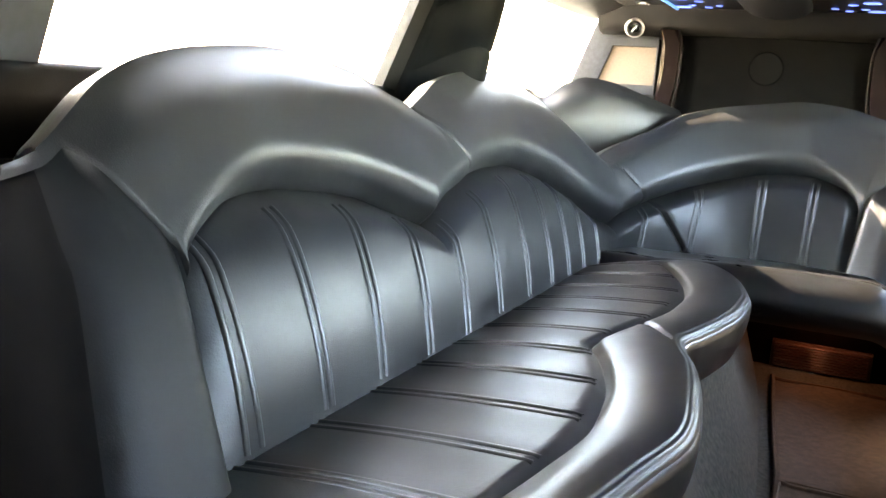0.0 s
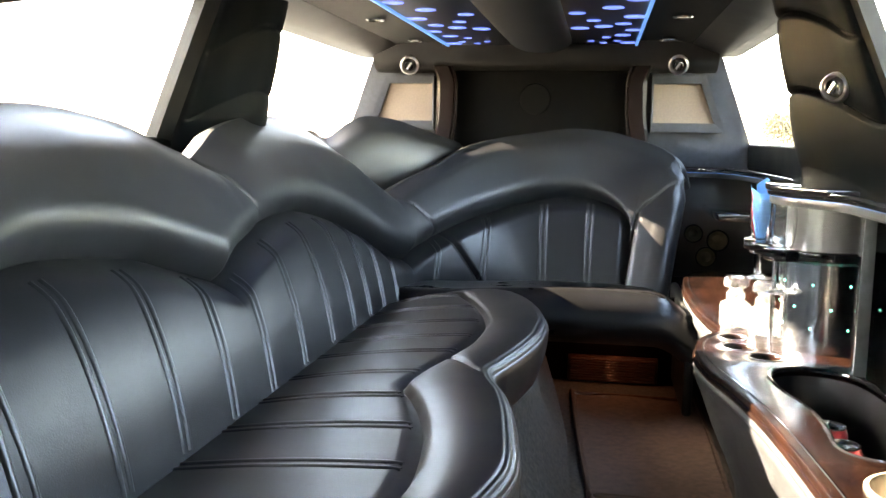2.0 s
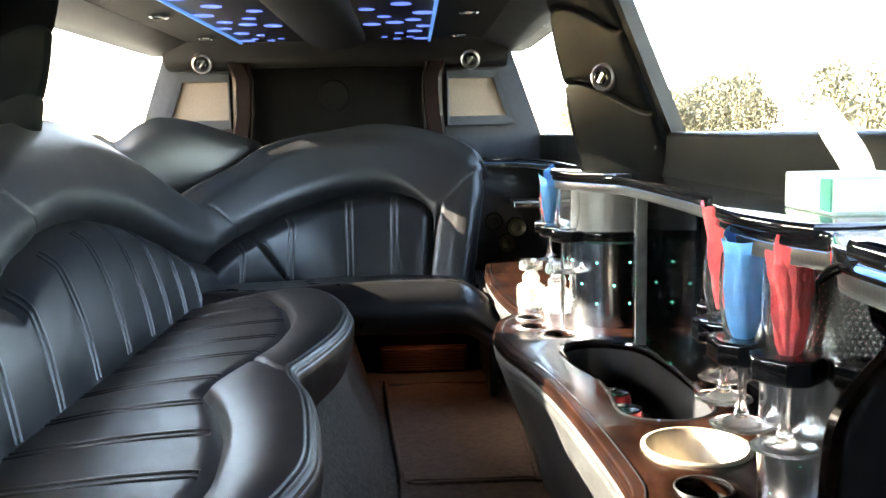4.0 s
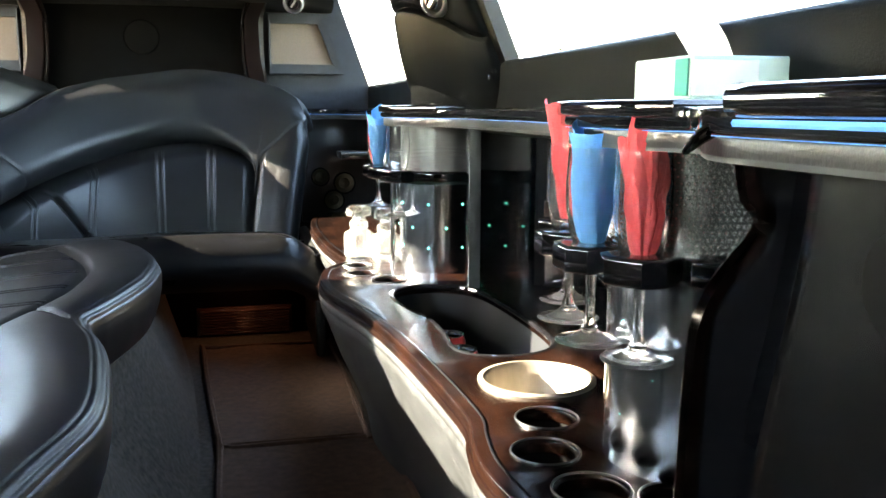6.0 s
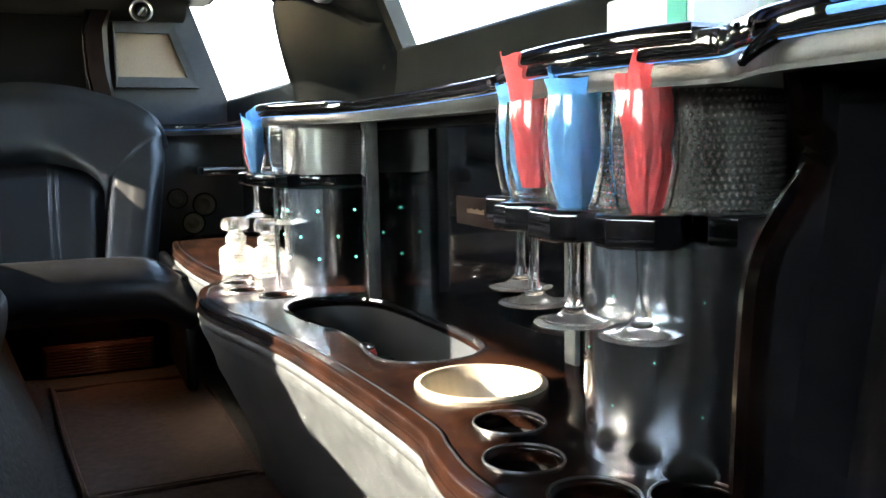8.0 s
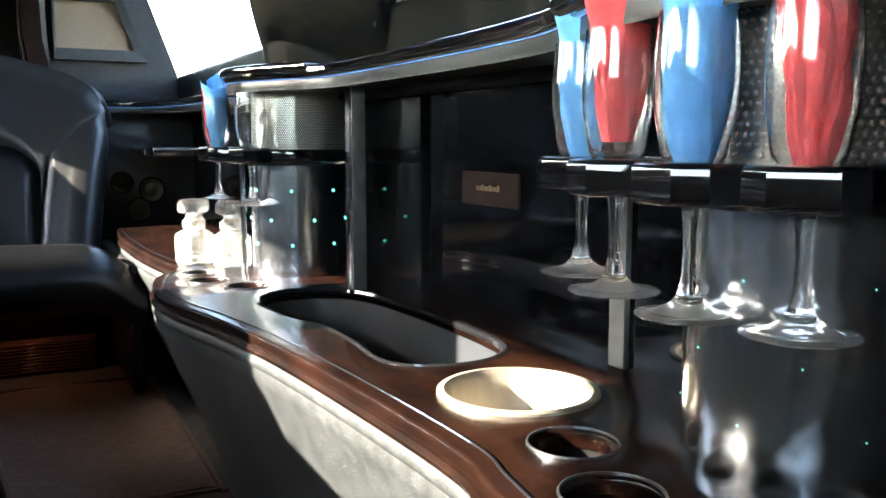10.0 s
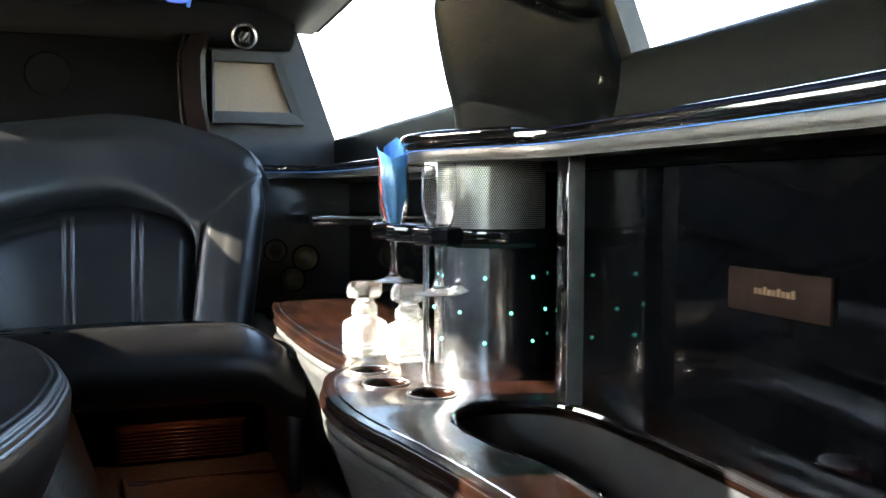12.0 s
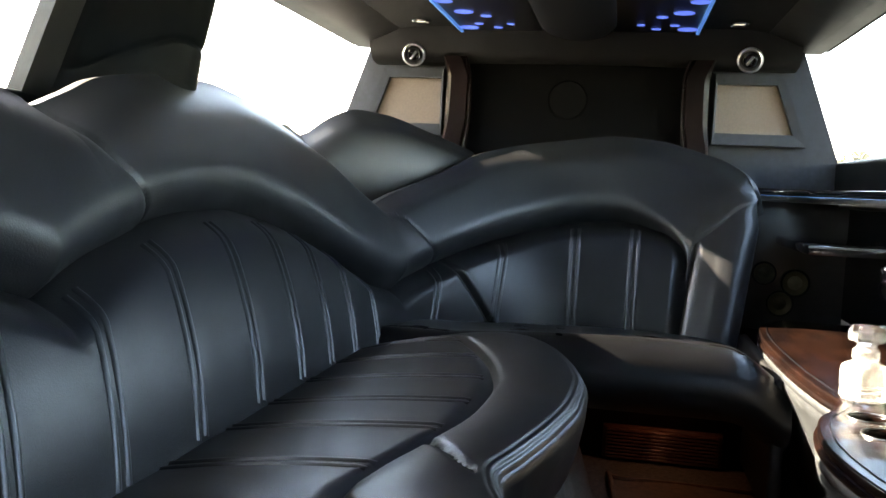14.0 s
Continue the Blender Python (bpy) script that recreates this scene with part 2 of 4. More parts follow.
def tube(points, r, seg=8, closed=False):
    """A round cord along points."""
    pts = [Vector(p) for p in points]
    vs, fs, n = [], [], len(pts)
    for i, p in enumerate(pts):
        a, b = pts[(i - 1) % n if closed else max(i - 1, 0)], pts[(i + 1) % n if closed else min(i + 1, n - 1)]
        q = (b - a).to_track_quat("Z", "Y").to_matrix()
        for k in range(seg):
            w = 2 * math.pi * k / seg
            vs.append(tuple(p + q @ Vector((r * math.cos(w), r * math.sin(w), 0))))
    for i in range(n if closed else n - 1):
        j = (i + 1) % n
        for k in range(seg):
            l = (k + 1) % seg
            fs.append((i * seg + k, i * seg + l, j * seg + l, j * seg + k))
    return vs, fs


def circle(cx, cy, r, n=40):
    return [(cx + r * math.cos(2 * math.pi * k / n), cy + r * math.sin(2 * math.pi * k / n)) for k in range(n)]


# ---------------- the cabin shell ----------------
SILL, RAIL = 0.815, 1.14
Y_BACK, Y_END = -0.9, 4.05


def side_x(z):
    """Half width of the cabin at height z: the windows lean inwards."""
    return 0.83 if z <= SILL else 0.80 - (z - SILL) * 0.42


floor_ob = tagged(part("floor", box(-0.85, 0.85, Y_BACK, 4.1, -0.05, 0.0, 0), CARPET, smooth=False), "dark carpeted limousine floor", "floor", kind="structure")


def side_wall(name, sgn, spans, low=Y_BACK):
    """Lower wall, header rail and the posts between windows; spans: the posts, in y."""
    w = tagged(part(name, box(*sorted((sgn * 0.84, sgn * 0.90)), low, 4.1, -0.05, SILL - 0.02, 0.005), PANEL), "dark trimmed limousine side wall with window sill", "wall", kind="structure")
    sill = part("sill", box(*sorted((sgn * 0.795, sgn * 0.90)), low, 4.06, SILL - 0.14, SILL, 0.012, 3), PILLAR_LEATHER, w)
    prof = [(0.705, 1.142), (0.675, 1.140), (0.645, 1.146), (0.61, 1.160), (0.56, 1.180), (0.56, 1.23), (0.74, 1.20), (0.74, 1.142)]
    rail = ([(sgn * x, y, z) for y in (Y_BACK, 4.1) for x, z in prof], [(i, (i + 1) % 8, 8 + (i + 1) % 8, 8 + i) for i in range(8)] + [tuple(range(8)), tuple(range(8, 16))])
    part("roof_rail", rail, LEATHER_DULL, w)
    for y0, y1 in spans:
        vs = []
        for z in (SILL - 0.03, RAIL + 0.03):
            x = side_x(z) if z > SILL else 0.80
            vs += [(sgn * (x + 0.012), y0, z), (sgn * (x + 0.012), y1, z), (sgn * (x + 0.06), y1, z), (sgn * (x + 0.06), y0, z)]
        part("window_post", (vs, [(0, 1, 5, 4), (1, 2, 6, 5), (2, 3, 7, 6), (3, 0, 4, 7), (0, 1, 2, 3), (4, 5, 6, 7)]), PANEL, w, smooth=False)
    return w


wall_left = side_wall("wall_left", -1, [(2.57, 2.80), (1.0, 1.445), (Y_BACK, -0.10)])
wall_right = side_wall("wall_right", 1, [(2.37, 2.66), (Y_BACK, 1.10)])


# added unseen strip above the near left window, dropping towards its near end
# it keeps the sun off the bar cups
block_vs, block_fs = [], []
for y in [1.20 + 0.05 * i for i in range(20)]:
    low = min(1.145, 0.926 + 0.225 * max(0.0, y - 1.40))
    for z, d in ((low, 0.014), (1.16, 0.014), (1.16, 0.034), (low, 0.034)):
        block_vs.append((-(side_x(z) + d), y, z))
for i in range(19):
    block_fs += [(4 * i + k, 4 * i + (k + 1) % 4, 4 * i + 4 + (k + 1) % 4, 4 * i + 4 + k) for k in range(4)]
part("sun_block", (block_vs, block_fs + [(0, 1, 2, 3), (76, 77, 78, 79)]), LEATHER_DULL, wall_left, smooth=False)


def window(name, sgn, y0, y1):
    vs = [(sgn * (side_x(z) + 0.02), y, z) for z in (SILL - 0.01, RAIL + 0.02) for y in (y0, y1)]
    vs += [(x + sgn * 0.004, y, z) for x, y, z in vs]
    w = tagged(part(name, (vs, [(0, 1, 3, 2), (4, 5, 7, 6), (0, 1, 5, 4), (2, 3, 7, 6), (0, 2, 6, 4), (1, 3, 7, 5)]), PANE, smooth=False), "clear side window of the limousine", "window", kind="structure")
    return cast_off(w)


window("window_1", -1, 2.80, 4.06)
window("window_2", -1, 1.445, 2.57)
# unseen window behind the viewpoint, added to light the drum and bench
window("added_window_5", -1, -0.10, 1.0)
window("window_3", 1, 2.66, 4.06)
window("window_4", 1, 1.10, 2.37)

# ceiling: one soft vault
ceil_z = curve_of([(0, 1.195), (0.40, 1.190), (0.52, 1.186), (0.60, 1.172), (0.66, 1.152), (0.76, 1.150)])
us = [Y_BACK + i * 0.1 for i in range(51)]
xs = [-0.76 + 0.04 * i for i in range(39)]
ceil = sheet(lambda y, x: (x, y, ceil_z(abs(x))), us, xs)
ceil_vs = ceil[0] + [(x, y, 1.26) for x, y, z in ceil[0]]
nn = len(ceil[0])
ceil_fs = ceil[1] + [tuple(i + nn for i in f) for f in ceil[1]]
tagged(part("ceiling", (ceil_vs, ceil_fs), HEADLINER), "dark cloth limousine headliner", "ceiling", kind="structure")
tagged(part("wall_back", box(-0.9, 0.9, Y_BACK - 0.06, Y_BACK, -0.05, 1.26, 0), PANEL, smooth=False), "dark rear wall of the cabin", "wall", kind="structure")
wall_end = tagged(part("wall_end", ([(-0.84, y, 0) for y in (4.06, 4.12)] + [(-0.80, y, SILL) for y in (4.06, 4.12)] + [(-0.64, y, 1.26) for y in (4.06, 4.12)] + [(0.64, y, 1.26) for y in (4.06, 4.12)] + [(0.80, y, SILL) for y in (4.06, 4.12)] + [(0.84, y, 0) for y in (4.06, 4.12)],
    [(0, 2, 4, 6, 8, 10), (1, 3, 5, 7, 9, 11), (0, 1, 3, 2), (2, 3, 5, 4), (4, 5, 7, 6), (6, 7, 9, 8), (8, 9, 11, 10), (10, 11, 1, 0)]), PANEL, smooth=False), "dark grey bulkhead wall behind the seat", "wall", kind="structure")
# sloped header over the bulkhead
hd = [(4.06, 1.08), (4.00, 1.088), (3.965, 1.12), (3.95, 1.19), (4.06, 1.22)]
part("header", ([(x, y, z) for x in (-0.66, 0.66) for y, z in hd], [(i, (i + 1) % 5, 5 + (i + 1) % 5, 5 + i) for i in range(5)] + [(0, 1, 2, 3, 4), (5, 6, 7, 8, 9)]), LEATHER_DULL, wall_end)

# ---------------- divider screen and speaker panels ----------------
divider = thing("divider_screen", "black cloth divider screen between dark rosewood columns on the bulkhead", "divider", at=(0, 4.0, 0.7))
part("screen", sheet(lambda x, z: (x, 4.03 - 0.012 * math.cos(x / 0.34 * math.pi / 2), z), [-0.345 + 0.0345 * i for i in range(21)], [0.6 + 0.05 * i for i in range(11)]), SCREEN, divider)
part("round_mark", disc(0.062, (-0.02, 4.012, 0.975), "y", 32, 0.004), material("screen_badge", (0.0015, 0.0014, 0.00135), 0.9, 0, 30, 0.2, spec=0.03), divider)
for s in (-1, 1):
    prof = curve_of([(0.60, 0.0), (0.80, 0.004), (0.92, -0.012), (1.03, -0.014), (1.085, 0.004), (1.10, 0.012)])
    zz = [0.60 + i * 0.0125 for i in range(41)]
    vs, fs = [], []
    ring = [(-0.036, 0.045), (-0.036, -0.02), (-0.026, -0.034), (0.026, -0.034), (0.036, -0.02), (0.036, 0.045)]
    for z in zz:
        for a, b in ring:
            vs.append((s * (0.376 + a + (prof(z) if abs(a) < 0.03 else prof(z) * 0.6)), 4.0 + b, z))
    for i in range(len(zz) - 1):
        fs += [(i * 6 + k, i * 6 + (k + 1) % 6, i * 6 + 6 + (k + 1) % 6, i * 6 + 6 + k) for k in range(6)]
    fs += [tuple(range(6)), tuple(range(len(vs) - 6, len(vs)))]
    part("column", (vs, fs), ROSEWOOD, divider, "dark rosewood column")
    part("column_edge", tube([(s * (0.338 + prof(z) * 0.6), 3.975, z) for z in zz], 0.005, 6), ROSEWOOD, divider, "rounded column edge")
    sp = thing("speaker_panel", "beige cloth speaker grille in a grey slanted frame", "speaker", "speaker panels", at=(s * 0.55, 4.05, 0.85))
    o = [(0.425, 0.853), (0.700, 0.853), (0.622, 1.066), (0.425, 1.066)]
    i_ = [(0.432, 0.888), (0.660, 0.888), (0.606, 1.036), (0.432, 1.036)]
    vs = [(s * x, 4.018, z) for x, z in o] + [(s * x, 4.022, z) for x, z in i_] + [(s * x, 4.062, z) for x, z in o] + [(s * x, 4.050, z) for x, z in i_]
    fs = []
    for k in range(4):
        l = (k + 1) % 4
        fs += [(k, l, 4 + l, 4 + k), (k, l, 8 + l, 8 + k), (4 + k, 4 + l, 12 + l, 12 + k)]
    part("frame", (vs, fs), PANEL, sp, smooth=False)
    vs = [(s * x, y, z) for y in (4.042, 4.05) for x, z in ((0.428, 0.880), (0.664, 0.880), (0.608, 1.042), (0.428, 1.042))]
    part("cloth", (vs, [(0, 1, 2, 3), (4, 5, 6, 7)] + [(k, (k + 1) % 4, 4 + (k + 1) % 4, 4 + k) for k in range(4)]), CLOTH, sp, "beige speaker cloth", smooth=False)


def air_vent(at, to, r, name="air_vent"):
    v = thing(name, "round chrome eyeball air vent", "air vent", "air vents", at=at)
    m = Matrix.Translation(at) @ (Vector(to)).to_track_quat("Z", "Y").to_matrix().to_4x4()

    def put(pr):
        return [tuple(m @ Vector(p)) for p in pr[0]], pr[1]
    part("ring", put(lathe([(r * 1.0, -0.014), (r * 1.03, 0.004), (r * 0.97, 0.012), (r * 0.85, 0.014), (r * 0.74, 0.008), (r * 0.70, -0.01)], seg=32)), VENT_CHROME, v, "chrome ring")
    part("eyeball", put(lathe([(r * 0.73, -0.006), (r * 0.66, 0.008), (r * 0.50, 0.017), (r * 0.42, 0.018), (r * 0.36, 0.006), (0.0005, 0.003)], seg=28)), GLOSS, v)
    bm = box(-r * 0.42, r * 0.42, -0.0035, 0.0035, 0.008, 0.019, 0.001, 1)
    bmesh.ops.transform(bm, matrix=m @ Matrix.Rotation(radians(55), 4, "Z"), verts=bm.verts)
    part("vane", bm, VENT_CHROME, v)
    return v


air_vent((-0.515, 3.972, 1.103), (0.15, -1, -0.30), 0.037)
air_vent((0.515, 3.972, 1.103), (-0.15, -1, -0.30), 0.037)

# ---------------- ceiling light panels ----------------
for s in (-1, 1):
    lp = thing("ceiling_light_panel", "glossy black ceiling panel with blue spot lights and strip", "ceiling light", "ceiling light panels", at=(s * 0.23, 3.4, 1.19))
    part("panel", box(*sorted((s * 0.105, s * 0.36)), 1.2, 3.99, 1.178, 1.197, 0.004), BLACK_PLASTIC, lp)
    part("strip", box(*sorted((s * 0.352, s * 0.362)), 1.2, 3.97, 1.171, 1.180, 0.002), STRIP, lp, "blue strip light")
    row = [(0.325, 3.90, 0.030), (0.285, 3.84, 0.014), (0.235, 3.90, 0.014), (0.190, 3.84, 0.012), (0.300, 3.66, 0.028), (0.245, 3.72, 0.016), (0.330, 3.52, 0.026),
           (0.160, 3.46, 0.030), (0.235, 3.42, 0.030), (0.295, 3.36, 0.026), (0.205, 3.28, 0.022), (0.325, 3.20, 0.034), (0.160, 3.12, 0.024), (0.26, 3.02, 0.03), (0.32, 2.88, 0.03), (0.18, 2.80, 0.026)]
    for x, y, r in row:
        part("spot", disc(r, (s * x, y, 1.1775), "z", 20, 0.0016), LED, lp, "glowing round lens", smooth=False)
duct = thing("ceiling_console", "long rounded grey ceiling console", "ceiling console", at=(0.01, 3.0, 1.17))


def duct_fn(y, a):
    w = 0.112 * (1 if y < 3.78 else math.sqrt(max(0.0, 1 - ((y - 3.78) / 0.19) ** 2)))
    return (0.012 + w * math.cos(a), y, 1.19 - 0.055 * math.sin(a) ** 0.6 * (w / 0.112) ** 0.5)


part("cover", sheet(duct_fn, [1.2 + 0.05 * i for i in range(51)] + [3.72 + 0.0125 * i for i in range(21)], [math.pi * i / 16 for i in range(17)]), PANEL, duct)
for s in (-1, 1):
    for y in (3.235, 3.825):
        dl = thing("downlight", "small chrome ceiling downlight", "ceiling light", "downlights", at=(s * 0.461, y, 1.185))
        part("ring", lathe([(0.030, 0.004), (0.031, -0.006), (0.026, -0.010), (0.019, -0.006), (0.017, 0.002)], (s * 0.461, y, 1.186), 24), CHROME, dl)
        part("lens", disc(0.018, (s * 0.461, y, 1.183), "z", 20, 0.004), LAMP, dl)


# ---------------- padded pillars ----------------
def pillar(name, sgn, y0, near, peak, out, band, deep):
    """near: how far its near flank is squeezed; peak: where it stands out most, by out metres more; band: the width of its edge trim."""
    p = thing(name, "black padded leather window pillar with wavy seams", "pillar", "window pillars", at=(sgn * 0.75, y0 + 0.2, 0.72))
    sec = smooth_path([(0.80, -0.004), (0.776, 0.004), (0.756, 0.042 * near), (0.734 - out * 0.5, 0.090 * near), (0.698 - out, 0.145 * near), (0.668 - out, 0.205 * near), (0.655 - out, peak), (0.668 - out, peak + 0.05), (0.72, peak + 0.11), (0.815, peak + 0.15)], step=6)
    n = len(sec)

    def fn(z, k):
        q = sec[int(k)]
        f = k / (n - 1)
        x = q.x - (z - SILL) * (0.42 - 0.21 * ease(f / 0.55))
        wave = 0.060 * ease((f - 0.1) / 0.5) - 0.008 * math.sin(f * 9)
        x += deep * (dent(z - 0.865 - wave, 0.0055) + dent(z - 1.025 - wave, 0.0055)) * math.sin(math.pi * f) ** 0.4
        x -= 0.006 * math.sin(math.pi * f) * abs(math.sin((z - 0.865 - wave) / 0.16 * math.pi)) ** 0.8
        return (sgn * x, y0 + q.y, z)
    part("pad", sheet(fn, [0.69 + 0.0025 * i for i in range(189)], list(range(n))), PILLAR_LEATHER, p, "black stitched leather pad")
    strip = []
    for z in (0.70, 1.14):
        x = 0.80 - (z - SILL) * 0.42
        strip += [(sgn * (x + 0.0), y0 - band, z), (sgn * (x - 0.010), y0 + 0.002, z), (sgn * (x + 0.03), y0 + 0.03, z), (sgn * (x + 0.03), y0 - band, z)]
    part("edge_trim", (strip, [(0, 1, 5, 4), (1, 2, 6, 5), (2, 3, 7, 6), (3, 0, 4, 7), (0, 1, 2, 3), (4, 5, 6, 7)]), LEATHER_DULL, p, "dull black edge trim", smooth=False)
    part("screw", disc(0.006, (sgn * 0.779, y0 + 0.018, 0.785), "x", 12, 0.006), CHROME, p)
    return p


pillar("pillar_pad", 1, 2.305, 0.95, 0.235, 0.0, 0.018, 0.009)
pillar("pillar_pad", -1, 2.545, 0.6, 0.165, 0.02, 0.060, 0.003)
air_vent((0.690, 2.395, 0.931), (-0.72, -0.69, -0.08), 0.029)

# ---------------- the J-shaped leather bench ----------------
# centre line of the backrest at half height, from the near end along the side, round the corner and along the bulkhead
line = smooth_path([(-0.66, 1.20), (-0.52, 1.198), (-0.462, 1.215), (-0.45, 1.27), (-0.45, 1.5), (-0.45, 2.0), (-0.45, 2.6), (-0.45, 3.0), (-0.44, 3.25), (-0.38, 3.47), (-0.25, 3.66), (-0.08, 3.765), (0.12, 3.785), (0.32, 3.775), (0.44, 3.735), (0.500, 3.705), (0.524, 3.745), (0.527, 3.86), (0.527, 3.98)], step=24)
LX, LY = np.array([p[0] for p in line]), np.array([p[1] for p in line])
LU = np.concatenate(([0], np.cumsum(np.hypot(np.diff(LX), np.diff(LY)))))
LU += 1.5 - np.interp(1.5, LY[60:150], LU[60:150])
TX, TY = np.gradient(LX, LU), np.gradient(LY, LU)


def on_line(u):
    x, y = np.interp(u, LU, LX), np.interp(u, LU, LY)
    tx, ty = np.interp(u, LU, TX), np.interp(u, LU, TY)
    n = math.hypot(tx, ty)
    return x, y, ty / n, -tx / n


def placed(u, back, out, shift=0.0):
    """The point on the backrest that lies back metres forward by its lean and out metres forward by its padding."""
    x, y, nx, ny = on_line(u)
    _, _, lx, ly = on_line(min(max(u, 1.30), U_TURN))
    return x + lx * back + nx * out, y + ly * back + ny * out + shift


def u_at_x(x):
    i = int(np.argmax(LY > 3.3))
    return float(np.interp(x, LX[i:i + 160], LU[i:i + 160]))


U0, UV = float(LU[0]), 3.36
E_ = u_at_x
U_ARCH_END, U_TURN, U1 = 4.378, E_(0.41), float(LU[-1])
U_A, U_B, U_C, U_D = 1.335, 2.088, 2.24, 3.37
arch_a = curve_of([(U_A, 0.575), (U_A + 0.012, 0.597), (1.427, 0.626), (1.546, 0.641), (1.64, 0.643), (1.70, 0.639), (1.86, 0.618), (1.975, 0.583), (U_B, 0.544)])
arch_b = curve_of([(U_B, 0.544), (2.17, 0.570), (2.26, 0.592), (2.44, 0.624), (2.56, 0.632), (2.65, 0.632), (2.845, 0.602), (3.02, 0.540), (3.16, 0.474), (3.28, 0.435), (UV, 0.417)])
arch_c = curve_of([(UV, 0.417), (3.63, 0.485), (3.84, 0.546), (4.05, 0.600), (4.17, 0.609), (4.27, 0.590), (4.335, 0.555), (4.365, 0.51), (U_ARCH_END, 0.40)])
top_a = curve_of([(U0, 0.66), (1.22, 0.715), (1.31, 0.765), (1.38, 0.802), (1.48, 0.835), (1.62, 0.857), (1.80, 0.868), (2.03, 0.843), (2.15, 0.800), (U_C, 0.773)])
top_b = curve_of([(U_C, 0.773), (2.33, 0.800), (2.45, 0.836), (2.68, 0.867), (2.85, 0.874), (2.97, 0.862), (3.10, 0.828), (3.20, 0.780), (3.28, 0.700), (U_D, 0.628)])
top_c = curve_of([(U_D, 0.628), (3.47, 0.660), (3.66, 0.720), (3.80, 0.792), (3.97, 0.839), (4.14, 0.862), (4.26, 0.850), (4.36, 0.815), (4.46, 0.765), (4.515, 0.71), (U1, 0.66)])
seam_z = curve_of([(U0, 0.35), (3.0, 0.348), (UV, 0.325), (E_(-0.1), 0.31), (U1, 0.30)])


def arch(u):
    """Lower border of the smooth upper pads: the arches, and the slanting creases over the two wings."""
    if u < U_A:
        return min(top(u) - 0.012, 0.600 + (U_A - u) * 1.7)
    if u > U_ARCH_END:
        return min(top(u) - 0.012, 0.560 + (u - U_ARCH_END) * 0.95)
    return arch_a(u) if u < U_B else arch_b(u) if u < UV else arch_c(u)


def top(u):
    return top_a(u) if u < U_C else top_b(u) if u < U_D else top_c(u)


def lean(z, u):
    """How far the backrest lies behind its centre line at height z."""
    k = 0.62 - 0.13 * ease((u - 3.1) / 0.5)
    return -(z - 0.56) * (k if z > 0.56 else k - 0.07)


PAIRS = [1.405, 1.59, 1.777, 1.965, 2.145, 2.335, 2.535, 2.715, 2.87, 3.02, 3.18, 3.615, 3.835, 4.035, 4.205]


def stitched(e):
    """Depth of the soft valley in which one double seam lies."""
    return -0.0012 * dent(e, 0.026)


def ribs(u):
    d = 0.0
    for p in PAIRS:
        if abs(u - p) < 0.05:
            d += stitched(u - p)
    return d


def steps(a, b, d):
    n = max(2, int(round((b - a) / d)))
    return [a + (b - a) * i / n for i in range(n + 1)]


bench = thing("bench_seat", "black leather J-shaped limousine bench with stitched double seams and scalloped backrest", "bench", at=(-0.3, 2.3, 0))


rib_slant = curve_of([(1.2, 0.33), (1.36, 0.22), (1.42, 0.11), (1.6, 0.16), (1.8, 0.25), (2.0, 0.29), (2.3, 0.33), (2.6, 0.38), (2.9, 0.40), (3.15, 0.40), (3.5, 0.50), (3.85, 0.30), (4.02, 0.0), (4.6, 0.0)])


def skew(u, z):
    """The ribs and the near border of the backrest slant towards the near end as they go down."""
    return -rib_slant(u) * (0.59 - z)


def cushion_fn(u, v, sink=0.0):
    z0, z1 = seam_z(u) - 0.03, 0.59
    for _ in range(6):
        z1 = arch(max(u + skew(u, z1), U_A + 0.02) if u > U_A + 0.03 else u) + 0.004
    z = z0 + (z1 - z0) * v
    s = skew(u, z)
    edge = min(u - U_A, U_ARCH_END - u)
    w = (z - z0) / (0.67 - z0)
    near = max(0.0, 1 - (z1 - z) / 0.055)
    puff = 0.050 * math.sin(math.pi * (0.06 + w * 0.72)) ** 0.8 * (1 - 0.85 * near * near) * ease(edge / 0.075 + 0.10) - 0.038
    puff -= 0.024 * near ** 2.6
    d = puff + ribs(u) * ease((1 - v) / 0.06 + 0.2) - sink
    if 3.4 < u < 3.95:
        k = (u + s - 3.632) - (0.455 - z) * 0.75
        d -= (0.013 * dent(k, 0.010) - 0.006 * dent(k - 0.020, 0.014)) * ease((0.50 - z) / 0.06)
    if u < 2.5:
        return (*placed(u, lean(z, u), d, s), z)
    return (*placed(u + s, lean(z, u), d), z)


vv = [i / 50 for i in range(41)] + [0.82 + i * 0.015 for i in range(13)]
W_B, W_V = U_B + 0.031, UV + 0.07
for a, b in ((U_A, W_B), (W_B, W_V), (W_V, U_ARCH_END - 0.001)):
    part("back_cushion", sheet(cushion_fn, steps(a, b, 0.003), vv), LEATHER_RIB, bench, "ribbed leather back cushion with double stitching")


def cord(points, host, label):
    part("seam_cord", tube(points, 0.0066, 10), CORD, host, label)


for p in PAIRS:
    for side in (-0.0105, 0.0105):
        cord([cushion_fn(p + side, 0.10 + 0.82 * k / 24, 0.0034 + 0.0034 * ease((k - 20) / 4)) for k in range(25)], bench, "rounded leather seam cord")


def roll(e, r):
    """Depth of a rounded edge of radius r at the distance e from it."""
    e = min(max(e, 0.0), r)
    return r - math.sqrt(max(0.0, r * r - (r - e) ** 2))


def pad_depth(zt, z):
    s = min(max((z - 0.45) / max(0.12, zt - 0.45), 0.0), 1.0)
    return 0.042 * math.sin(math.pi * (0.22 + 0.64 * s)) ** 0.7 - 0.035 * ease((s - 0.78) / 0.22) ** 2


